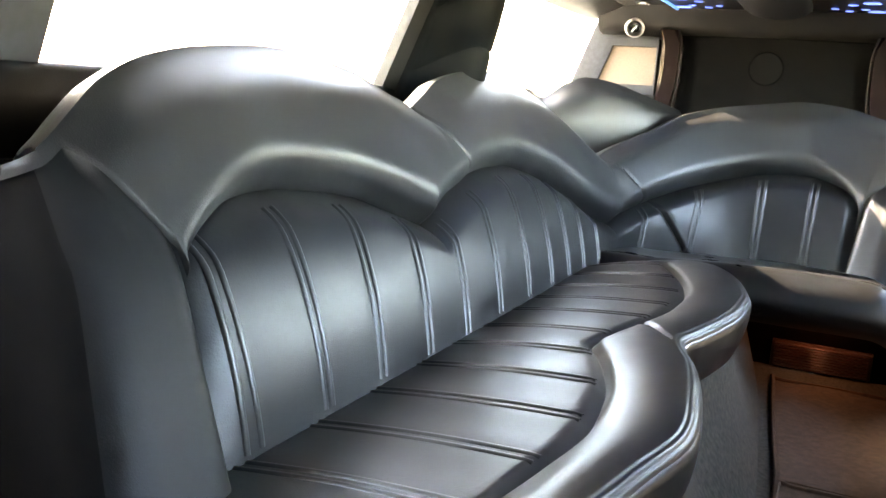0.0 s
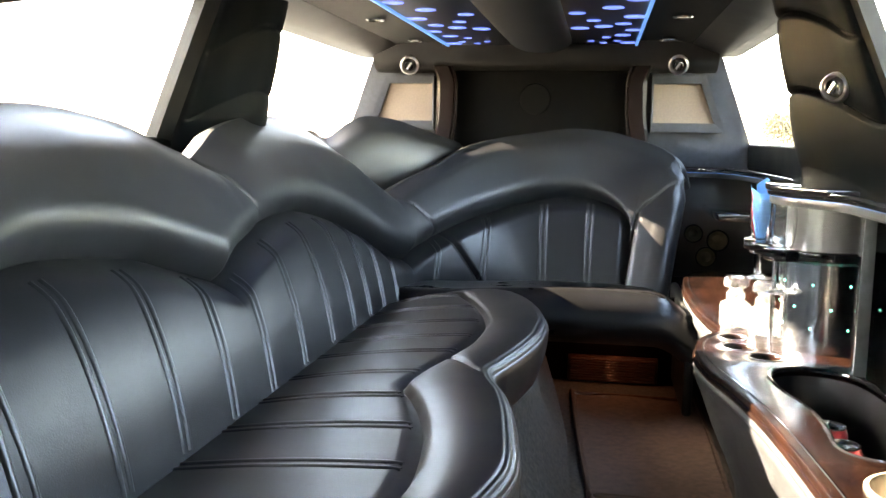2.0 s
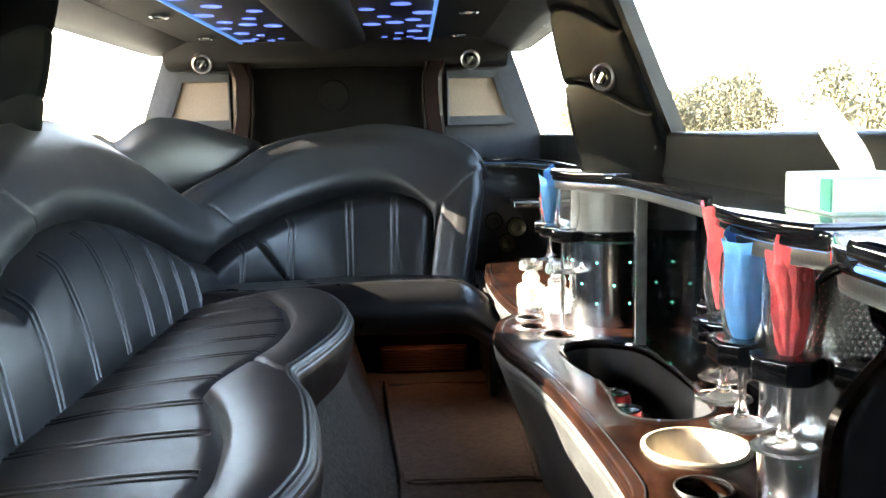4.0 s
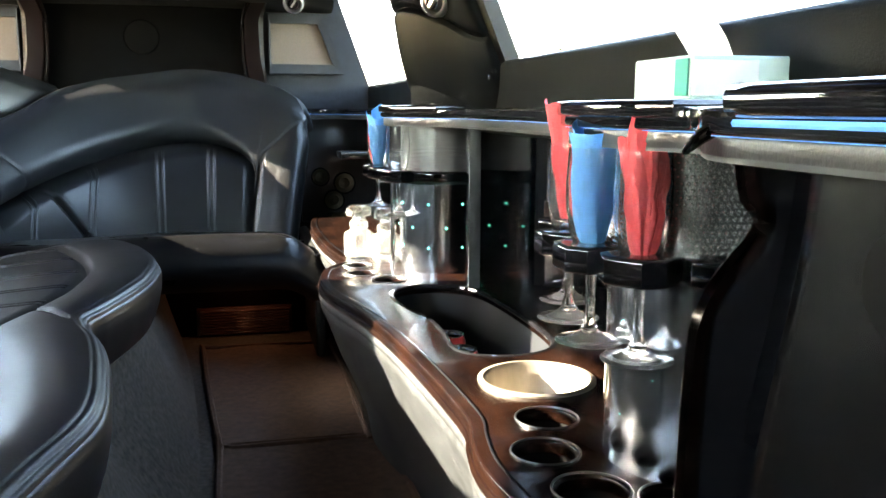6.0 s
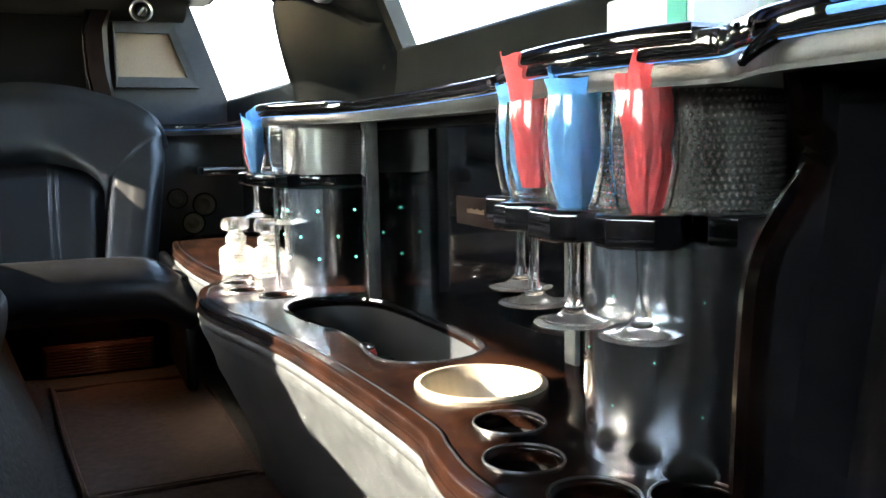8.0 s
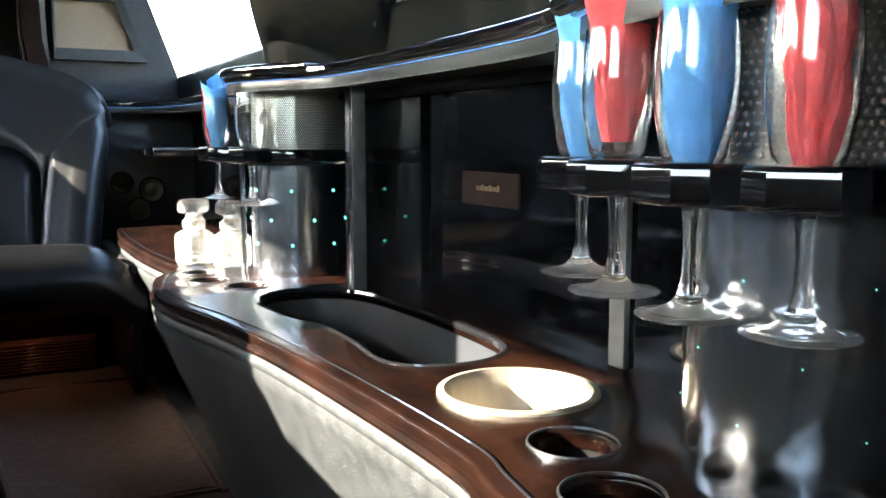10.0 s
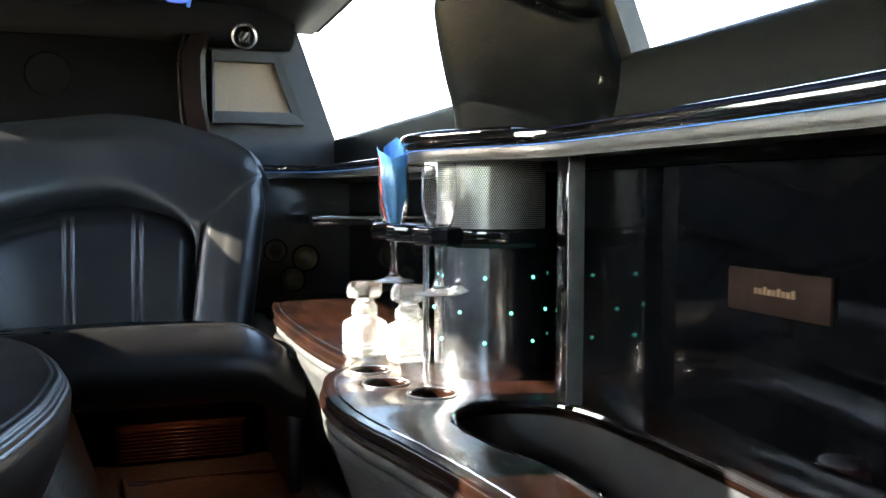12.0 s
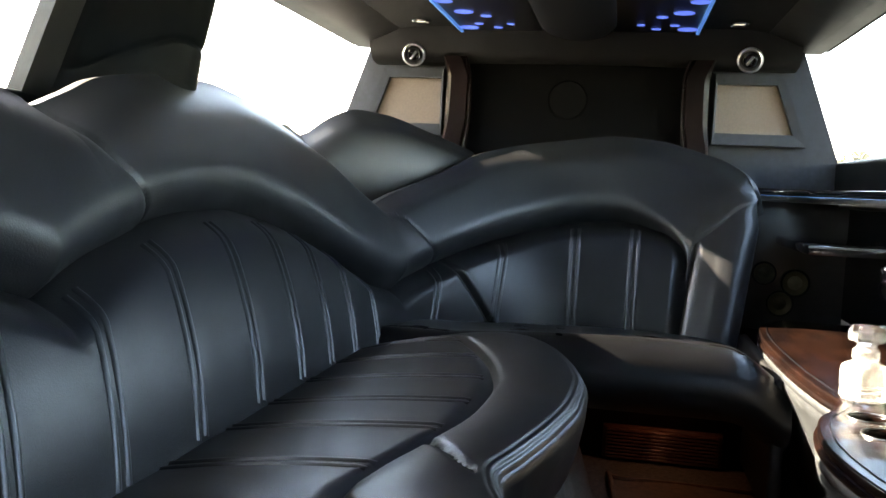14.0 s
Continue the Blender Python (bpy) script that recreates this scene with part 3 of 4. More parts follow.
def pad_fn(u, v):
    zt = top(u)
    za = arch(u) - 0.004
    wing = u < U_A or u > U_ARCH_END
    z = za + (zt - za) * min(v, 1)
    d = pad_depth(zt, z)
    soft = ease(min(abs(u - U_A), abs(u - U_ARCH_END)) / 0.28)
    e = z - za
    if wing:
        d -= 0.007 * max(0.0, 1 - e / 0.02) ** 2
    else:
        d -= (0.016 + 0.074 * soft) * max(0.0, 1 - e / (0.03 + 0.068 * soft)) ** 2.1
    if v > 1:
        z = zt - 0.055 * (v - 1) ** 2
        d -= (v - 1) * 0.10
    if u < 2.7:
        k = u - 2.232 - (0.775 - z) * 0.88
        d += 0.006 * ease(-k / 0.02) * ease((k + 0.20) / 0.15) - 0.008 * dent(k, 0.006)
    if 3.1 < u < 3.8:
        k = u - float(np.interp(0.63 - z, [0.0, 0.04, 0.115, 0.15], [3.355, 3.45, 3.53, 3.56]))
        d += 0.005 * ease(-k / 0.02) * ease((k + 0.16) / 0.12) - 0.008 * dent(k, 0.006)
    return (*placed(u, lean(z, u), d), z)


def wing_fn(u, v):
    z = 0.18 + (arch(u) - 0.18) * v
    d = 0.036 - 0.006 * max(0.0, 1 - (arch(u) - z) / 0.018) ** 2 - 0.024 * ease((u - U_TURN - 0.05) / 0.09)
    near = ease(1 - (arch(u) - z) / 0.09)
    d += (pad_depth(top(u), arch(u)) - 0.007 - d) * near
    d -= 0.5 * roll(abs(u - U_A) if u < 1.5 else abs(u - U_ARCH_END), 0.035)
    return (*placed(u, lean(z, u), d, min(0.0, skew(u, z)) if u < 1.5 else 0.0), z)


def shell_fn(u, v):
    z = 0.12 + (top(u) - 0.05 - 0.12) * v
    return (*placed(u, lean(z, u), -0.055), z)


# hidden sheet, added to stop sun leaking through gaps in the padding
part("back_shell", sheet(shell_fn, steps(U0, U1, 0.03), steps(0, 1, 0.1)), LEATHER_DULL, bench, "dark rear shell of the backrest")
wv = steps(0, 0.9, 0.05) + [0.93, 0.955, 0.975, 0.99, 1.0]
# near wing and its side: darker copies, shade put into the colour
part("back_wing", sheet(wing_fn, steps(U_A - 0.125, 1.26, 0.006) + steps(1.263, U_A, 0.003), wv), SHADED_WING, bench, "smooth leather end wing of the backrest")
part("wing_side", sheet(wing_fn, steps(U0, U_A - 0.125, 0.008), wv), SHADE_VINYL, bench, "side of the end wing, coloured dark for shade")
part("back_wing", sheet(wing_fn, steps(U_ARCH_END, U_ARCH_END + 0.06, 0.003) + steps(U_ARCH_END + 0.062, U1, 0.008), wv), LEATHER, bench, "smooth leather end wing of the backrest")
pv = [0, 0.004, 0.012, 0.025, 0.04, 0.06, 0.085] + [0.12 + i * 0.04 for i in range(20)] + [0.90, 0.925, 0.95, 0.97, 0.985, 1.0, 1.1, 1.25, 1.5, 1.8, 2.2]
for a, b in ((1.16, U_C), (U_C, U_D), (U_D, U1)):
    part("back_pad", sheet(pad_fn, steps(a, b, 0.005), pv), LEATHER_PAD, bench, "smooth padded leather upper back")

# corner pillow behind the V between the two pads
# hidden stretch below a = 0 is added to block sun from the seat
pillow_top = curve_of([(-0.3, 0.845), (-0.08, 0.840), (0, 0.812), (0.06, 0.834), (0.14, 0.868), (0.27, 0.896), (0.42, 0.888), (0.7, 0.845), (1, 0.80)])


def pillow_fn(a, b):
    f = a * 2 - 1
    zt = pillow_top(a)
    z = 0.58 + (zt - 0.58) * min(b, 1.0)
    d = 0.06 * math.sin(math.pi * (0.1 + 0.75 * min(b, 1))) - 0.03 * ease((b - 0.8) / 0.2) - (b - 1 if b > 1 else 0) * 0.12 - 0.10 * (z - 0.7)
    d += -0.04 * min(f * f, 1.0)
    return (-0.69 + 0.42 * a + 0.74 * d, 3.52 + 0.42 * a - 0.67 * d, z - (0.05 * (b - 1) if b > 1 else 0))


part("corner_pillow", sheet(pillow_fn, [i / 30 for i in range(-6, 31)], [i / 24 for i in range(25)] + [1.3, 1.8, 2.4]), LEATHER_PAD, bench, "puffed leather corner pillow")

# seat
front_x = curve_of([(1.10, 0.03), (1.3, 0.08), (1.494, 0.12), (1.66, 0.150), (1.82, 0.134), (1.98, 0.105), (2.08, 0.072), (2.125, 0.064), (2.19, 0.080), (2.33, 0.112), (2.46, 0.131), (2.58, 0.134), (2.72, 0.114), (2.85, 0.078), (2.96, 0.02), (3.05, -0.07), (3.11, -0.18), (3.17, -0.30), (3.6, -0.335)])
rib_x = curve_of([(1.10, -0.07), (1.44, -0.006), (1.60, 0.012), (1.77, -0.003), (1.89, -0.035), (1.97, -0.065), (2.035, -0.092), (2.10, -0.080), (2.21, -0.052), (2.38, -0.018), (2.54, -0.013), (2.68, -0.034), (2.85, -0.088), (2.97, -0.15), (3.06, -0.24), (3.14, -0.335), (3.6, -0.35)])
back_x = curve_of([(1.10, -0.37), (2.9, -0.36), (3.2, -0.36), (3.4, -0.34), (3.6, -0.30)])
SEAT_PAIRS = [1.175, 1.335, 1.50, 1.67, 1.835, 1.99, 2.145, 2.32, 2.468, 2.63, 2.80, 2.95]


def seat_ribs(y):
    d = 0.0
    for p in SEAT_PAIRS:
        if abs(y - p) < 0.05:
            d += stitched(y - p)
    return d


def seat_fn(y, v):
    xb, xr, xf = back_x(y), rib_x(y), front_x(y)
    fade = 1 - ease((y - 2.95) / 0.35)
    low = 0.345 - 0.075 * ease((y - 2.93) / 0.3)
    if v <= 1:
        x = xb + (xr - xb) * v
        z = low - 0.004 + 0.044 * v + 0.006 * math.sin(math.pi * v) + seat_ribs(y + 0.026 * (v - 0.5)) * ease((1 - v) / 0.08) * ease(v / 0.06) * fade
        z -= 0.012 * ease((v - 0.93) / 0.07) * fade
    elif v <= 2:
        s = v - 1
        w = max(xf - xr, 0.02)
        r = 0.032
        x = xr + (w - r) * s
        z = low + 0.038 + 0.020 * math.sin(math.pi * min(1, s * 0.62 + 0.05)) * (0.4 + 0.6 * fade) - 0.012 * (1 - ease(s / 0.10)) * fade
        z -= 0.008 * dent((y - 2.065) - (xf - x) * 1.2, 0.007) * fade
    else:
        s = v - 2
        r = 0.032
        z1 = low + 0.038 + 0.020 * math.sin(math.pi * 0.67) * (0.4 + 0.6 * fade)
        if s < 1:
            q = r - 0.0016 * sum(dent(s - k, 0.05) for k in (0.22, 0.45, 0.68))
            x, z = xf - r + q * math.sin(s * math.pi / 2), z1 - r + q * math.cos(s * math.pi / 2)
        else:
            x, z = xf - 0.018 * (s - 1) ** 2, z1 - r - (s - 1) * 0.085
    return (x, y, z)


sv = [i / 20 for i in range(19)] + [0.93, 0.96, 0.985, 1.0] + [1 + 0.02, 1.05, 1.09] + [1.15 + 0.07 * i for i in range(13)] + [2.0 + 0.04 * i for i in range(1, 26)] + [3.3, 3.6, 3.9, 4.0]
part("seat_cushion", sheet(seat_fn, steps(1.10, 3.62, 0.004), sv), LEATHER, bench, "ribbed leather seat with a rolled scalloped front")

for p in SEAT_PAIRS:
    for side in (-0.0105, 0.0105):
        cord([tuple(Vector(seat_fn(p + side - 0.026 * (k / 24 - 0.5), 0.02 + 0.93 * k / 24)) - Vector((0, 0, 0.0036))) for k in range(25)], bench, "rounded leather seam cord")


def end_seat_fn(x, v):
    droop = ease((x - 0.38) / 0.15)
    if v <= 1:
        y = 3.66 - (3.66 - 3.14) * v
        z = 0.30 + 0.066 * v ** 0.8 + 0.004 * math.sin(v * 7 + x * 5)
    else:
        a = (v - 1) * math.pi / 2
        if v <= 2:
            y, z = 3.14 - 0.085 * math.sin(a) ** 1.1, 0.366 - 0.085 + 0.085 * math.cos(a)
        else:
            y, z = 3.055 + 0.060 * (v - 2) ** 1.6, 0.281 - 0.055 * (v - 2)
    z += 0.010 * math.sin(math.pi * min(1.0, max(0.0, (x + 0.20) / 0.73))) * (1 - ease((v - 2.0) / 0.8))
    z -= 0.055 * droop ** 2
    return (x, y, z)


part("end_cushion", sheet(end_seat_fn, steps(-0.42, 0.53, 0.012), [i / 14 for i in range(15)] + [1 + i / 8 for i in range(1, 9)] + [2.2, 2.5, 2.8, 3.1]), END_LEATHER, bench, "smooth leather end seat with rounded front")
part("end_side", box(0.50, 0.528, 3.10, 3.70, 0.02, 0.325, 0.012, 3), LEATHER_DULL, bench)
# carpeted base under the seat
base_x = curve_of([(1.14, 0.20), (2.4, 0.205), (2.6, 0.195), (3.0, 0.165), (3.5, 0.105)])


def base_fn(y, v):
    xa = front_x(y) - 0.035 if y < 2.8 else max(front_x(y) - 0.035, 0.03)
    return (xa + (base_x(y) - xa) * v ** 1.4, y, 0.31 * (1 - v))


part("base", sheet(base_fn, steps(1.14, 3.5, 0.03), [i / 8 for i in range(9)]), CARPET, bench, "dark carpeted seat base")
part("end_board", box(0.03, 0.52, 3.50, 3.53, 0.0, 0.30, 0.003), ROSEWOOD, bench, "dark red-brown kick board")
part("near_end", box(-0.62, 0.02, 1.075, 1.105, 0.0, 0.35, 0.01), LEATHER_DULL, bench)

vent = thing("floor_vent", "brown slatted floor heater grille under the end seat, reddened as if lit", "air vent", at=(0.3, 3.49, 0.05))
part("frame", box(0.155, 0.455, 3.488, 3.499, 0.004, 0.094, 0.003), GRILLE, vent)
for i in range(9):
    part("slat", box(0.165, 0.445, 3.476, 3.490, 0.010 + i * 0.0088, 0.0145 + i * 0.0088, 0.001, 1), GRILLE, vent)
fl = thing("footwell_lamp", "small warm footwell lamp under the end seat", "lamp", at=(0.30, 3.3, 0.225))
part("lens", disc(0.02, (0.30, 3.40, 0.215), "z", 16, 0.006), glow_material("warm_lens", (1.0, 0.45, 0.25), 1.1), fl)

# mats
for y0, y1, xa, xb, x1, lab in ((2.51, 3.31, 0.240, 0.182, 0.56, "brown rubber-backed floor mat with a raised hem"), (1.60, 2.49, 0.262, 0.243, 0.60, "dark brown floor mat with a raised hem")):
    mt = thing("floor_mat", lab, "mat", "floor mats", at=(0.38, y0, 0))

    def mat_fn(f, y):
        x0 = xa + (xb - xa) * (y - y0) / (y1 - y0)
        x = x0 + (x1 - x0) * f
        return (x, y, 0.010 + 0.003 * math.sin(x * 21 + y * 5) * math.sin(y * 9))
    part("carpet_sheet", sheet(mat_fn, steps(0, 1, 0.05), steps(y0, y1, 0.04)), MAT, mt)
    part("hem", tube([(x, y, 0.010) for x, y in smooth_path([(xa, y0 + 0.03), (xb, y1 - 0.03), (xb + 0.03, y1), (x1 - 0.03, y1), (x1, y1 - 0.03), (x1, y0 + 0.03), (x1 - 0.03, y0), (xa + 0.03, y0)], True, 4)], 0.007, 6, True), MAT, mt)

# ---------------- near left door ----------------
ld = thing("door_panel", "black door panel with a slim metal trim strip", "door panel", at=(-0.72, 0.7, 0))
# the pad takes the same shade-darkened vinyl as the wing side
part("pad", sheet(lambda y, z: (-0.76 + 0.05 * math.sin(min(1, z / 0.5) * 1.5), y, z), steps(0.0, 1.06, 0.04), steps(0.0, 0.72, 0.04)), SHADE_VINYL, ld)
part("trim_strip", rod((-0.640, 1.245, 0.51), (-0.630, 1.362, 0.25), 0.005), TRIM, ld, "slim metal trim strip")

# ---------------- bar console ----------------
CZ = 0.365
front = [(0.50, 0.95), (0.535, 1.2), (0.545, 1.35), (0.536, 1.48), (0.545, 1.56), (0.556, 1.62), (0.553, 1.75), (0.540, 1.95), (0.524, 2.10), (0.500, 2.24), (0.474, 2.36), (0.464, 2.49), (0.485, 2.62), (0.525, 2.70), (0.548, 2.76), (0.535, 2.86), (0.520, 3.06), (0.518, 3.38), (0.545, 3.60), (0.60, 3.72)]
edge = [tuple(p) for p in smooth_path(front, step=6)]
outline = edge + [(0.826, 3.72), (0.826, 0.95)]
CUPS = [(0.644, 1.600), (0.608, 1.504), (0.619, 1.406), (0.690, 1.368), (0.560, 2.555), (0.604, 2.470), (0.562, 2.655)]
CUPS_R = [0.037, 0.037, 0.038, 0.037, 0.034, 0.035, 0.032]
sink = [tuple(p) for p in smooth_path([(0.585, 2.335), (0.640, 2.395), (0.715, 2.385), (0.765, 2.31), (0.782, 2.10), (0.775, 1.93), (0.730, 1.868), (0.660, 1.862), (0.612, 1.905), (0.616, 2.02), (0.612, 2.12), (0.588, 2.22)], True, 6)]
BK = (0.681, 1.742, 0.076)
console = thing("bar_console", "glossy burl wood bar console with a padded leather front", "bar console", at=(0.66, 2.3, 0))
part("top", plate(outline, CZ - 0.018, CZ, [circle(x, y, r) for (x, y), r in zip(CUPS, CUPS_R)] + [sink, circle(*BK)], 0.004), WOOD, console, "glossy dark burl wood top")


def front_fn(i, v):
    x, y = edge[int(i)]
    ins = 0.10 * ease((v - 0.05) / 0.95) + (0.006 if v < 0.02 else 0.0)
    return (x + 0.006 + ins - 0.010 * dent(v - 0.10, 0.07), y, (CZ - 0.018) * (1 - v))


part("front", sheet(front_fn, list(range(len(edge))), [0, 0.03, 0.06, 0.1, 0.14, 0.18, 0.25, 0.4, 0.6, 0.8, 1.0]), LEATHER_SIDE, console, "padded leather front")
part("rim", tube([(x - 0.001, y, CZ - 0.020) for x, y in edge], 0.0075, 8), WOOD, console, "rounded wood rim")
part("padded_roll", tube([(x + 0.006, y, CZ - 0.036) for x, y in edge], 0.012, 10), LEATHER_SIDE, console, "padded leather roll under the rim")
part("edge_bead", tube([(x + 0.014, y, CZ + 0.0005) for x, y in edge], 0.0014, 6), GLOSS, console, "thin gloss bead along the edge")
part("tub", sheet(lambda k, v: (0.69 + (sink[int(k) % len(sink)][0] - 0.69) * (1 - 0.10 * v if v <= 1 else max(0.0, 0.9 * (2 - v))), 2.13 + (sink[int(k) % len(sink)][1] - 2.13) * (1 - 0.06 * v if v <= 1 else max(0.0, 0.94 * (2 - v))), CZ - 0.006 - 0.13 * min(v, 1)), list(range(len(sink) + 1)), [0, 0.1, 0.4, 0.8, 0.95, 1.0, 1.5, 2.0]), TUB, console, "black plastic ice well")
part("tub_bead", tube([(x, y, CZ - 0.004) for x, y in sink], 0.006, 8, True), GLOSS, console, "raised bead round the well")
for (x, y), r in zip(CUPS, CUPS_R):
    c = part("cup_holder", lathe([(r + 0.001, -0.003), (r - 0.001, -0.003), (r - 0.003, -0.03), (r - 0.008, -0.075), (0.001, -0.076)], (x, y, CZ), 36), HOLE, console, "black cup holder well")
    part("ring", lathe([(r + 0.0012, 0.0), (r + 0.0008, 0.0014), (r - 0.0006, 0.0015), (r - 0.0014, -0.001), (r - 0.0016, -0.004)], (x, y, CZ), 40), RING, c, "thin grey metal ring")
bucket = thing("ice_bucket", "brushed aluminium ice bucket sunk into the bar top", "bucket", at=(BK[0], BK[1], CZ))
part("bowl", lathe([(BK[2] - 0.005, 0.003), (BK[2] - 0.009, -0.002), (BK[2] - 0.022, -0.10), (BK[2] - 0.030, -0.108), (0.001, -0.108)], (BK[0], BK[1], CZ), 56), BUCKET, bucket)
part("rim", lathe([(BK[2] + 0.003, 0.0), (BK[2] + 0.003, 0.0025), (BK[2] + 0.001, 0.004), (BK[2] - 0.004, 0.004), (BK[2] - 0.005, 0.002)], (BK[0], BK[1], CZ), 56), BUCKET, bucket, "flat bright rolled rim")

# smoked mirror wall behind the bar with its plaque
mirror_wall = tagged(part("mirror_panel", box(0.828, 0.838, 1.22, 3.99, CZ - 0.02, 0.70, 0.002, 1), MIRROR), "smoked mirror panel behind the bar", "mirror", kind="structure")
tagged(part("bulkhead_panel", box(0.53, 0.83, 3.985, 4.0, 0.3, 0.70, 0.003), BLACK_PLASTIC), "satin black panel at the end of the bar", "panel", kind="structure")
plq = thing("plaque", "small bronze plaque with gold lettering on the mirror", "plaque", at=(0.826, 2.06, 0.54))
part("plate", box(0.823, 0.828, 1.972, 2.121, 0.519, 0.564, 0.002), PLAQUE, plq)
for i in range(9):
    part("mark", box(0.8215, 0.8228, 2.017 + i * 0.0068, 2.022 + i * 0.0068, 0.539, 0.538 + (0.007 if i % 3 else 0.009), 0), GOLD, plq, smooth=False)

# dark far corner shelf behind the bench; round discs imitate olive reflections there
cs = thing("corner_shelf", "black gloss shelf board in the far corner over the bar end", "shelf", at=(0.72, 3.75, 0.57))
part("board", box(0.628, 0.826, 3.52, 3.984, 0.560, 0.585, 0.004), GLOSS, cs)
part("edge_band", box(0.628, 0.826, 3.516, 3.5205, 0.578, 0.584, 0.001, 1), TRIM, cs, "thin grey metal edge")
for x, z, r in ((0.600, 0.470, 0.036), (0.690, 0.446, 0.042), (0.650, 0.382, 0.040)):
    rs = thing("reflection_disc", "round champagne-coloured disc on the dark panel imitating an olive reflection", "speaker", "round speakers", at=(x, 3.98, z))
    turn_m = Matrix.Translation((x, 3.982, z)) @ Matrix.Rotation(math.pi / 2, 4, "X")
    for nm, pr, mt in (("ring", [(r, -0.004), (r, 0.010), (r * 0.92, 0.014), (r * 0.86, 0.008)], HOLE), ("cone", [(r * 0.87, 0.008), (r * 0.5, 0.001), (r * 0.3, 0.010), (0.0005, 0.014)], CHAMPAGNE)):
        vs, fs = lathe(pr, seg=28)
        part(nm, ([tuple(turn_m @ Vector(v)) for v in vs], fs), mt, rs)

# ledge above the bar
LZ = 0.697
ledge_edge = [tuple(p) for p in smooth_path([(0.615, 0.70), (0.615, 0.98), (0.617, 1.20), (0.640, 1.275), (0.66, 1.32), (0.642, 1.38), (0.632, 1.47), (0.642, 1.57), (0.675, 1.66), (0.705, 1.76), (0.718, 1.95), (0.718, 2.20), (0.708, 2.36), (0.665, 2.46), (0.628, 2.54), (0.618, 2.62), (0.640, 2.72), (0.70, 2.80), (0.738, 2.92), (0.745, 3.25), (0.738, 3.60), (0.700, 3.82), (0.63, 3.91), (0.52, 3.93)], step=8)]
ledge = thing("bar_ledge", "black gloss ledge with grey metal edge and blue light strip", "shelf", at=(0.75, 2.3, LZ))
part("board", plate(ledge_edge + [(0.52, 4.0), (0.835, 4.0), (0.835, 0.70)], LZ + 0.008, LZ + 0.028, (), 0.004), GLOSS, ledge)
part("edge_band", sheet(lambda i, v: (ledge_edge[int(i)][0] + 0.004, ledge_edge[int(i)][1], LZ - 0.010 + 0.020 * v), list(range(len(ledge_edge))), [0, 1]), BAND, ledge, "dull grey edge band")
part("underside", plate([(x + 0.006, y) for x, y in ledge_edge] + [(0.52, 4.0), (0.833, 4.0), (0.833, 0.70)], LZ - 0.008, LZ + 0.008, (), 0.002), BLACK_PLASTIC, ledge)
part("strip", tube([(x + 0.002, y, LZ + 0.009) for x, y in ledge_edge], 0.0019, 6), STRIP, ledge, "blue strip light")
for y0, y1 in ((1.335, 1.70), (2.40, 2.82)):
    run = [(x - 0.003, y) for x, y in ledge_edge if y0 < y < y1]
    part("bulge_board", plate(run + [(0.80, y1 - 0.01), (0.80, y0 + 0.01)], LZ + 0.018, LZ + 0.034, (), 0.005), GLOSS, ledge, "raised gloss board over a bulge")
nr = [p for p in ledge_edge if p[1] < 1.20]
part("raised_board", plate([(x - 0.004, y) for x, y in nr] + [(0.66, 1.222), (0.83, 1.226), (0.83, 0.70)], LZ + 0.020, LZ + 0.042, (), 0.008), GLOSS, ledge, "raised gloss board")
part("near_strip", tube([(x - 0.005, y, LZ + 0.017) for x, y in nr], 0.0026, 6), STRIP, ledge, "blue strip light")
clip = thing("cable_clip", "small black clip hanging from the ledge edge", "clip", at=(0.63, 1.24, LZ))
part("loop", tube(smooth_path([(0.622, 1.205, LZ + 0.020), (0.615, 1.228, LZ + 0.010), (0.613, 1.245, LZ - 0.004), (0.620, 1.238, LZ + 0.003), (0.626, 1.215, LZ + 0.014)], step=5), 0.0028, 6), GLOSS, clip)


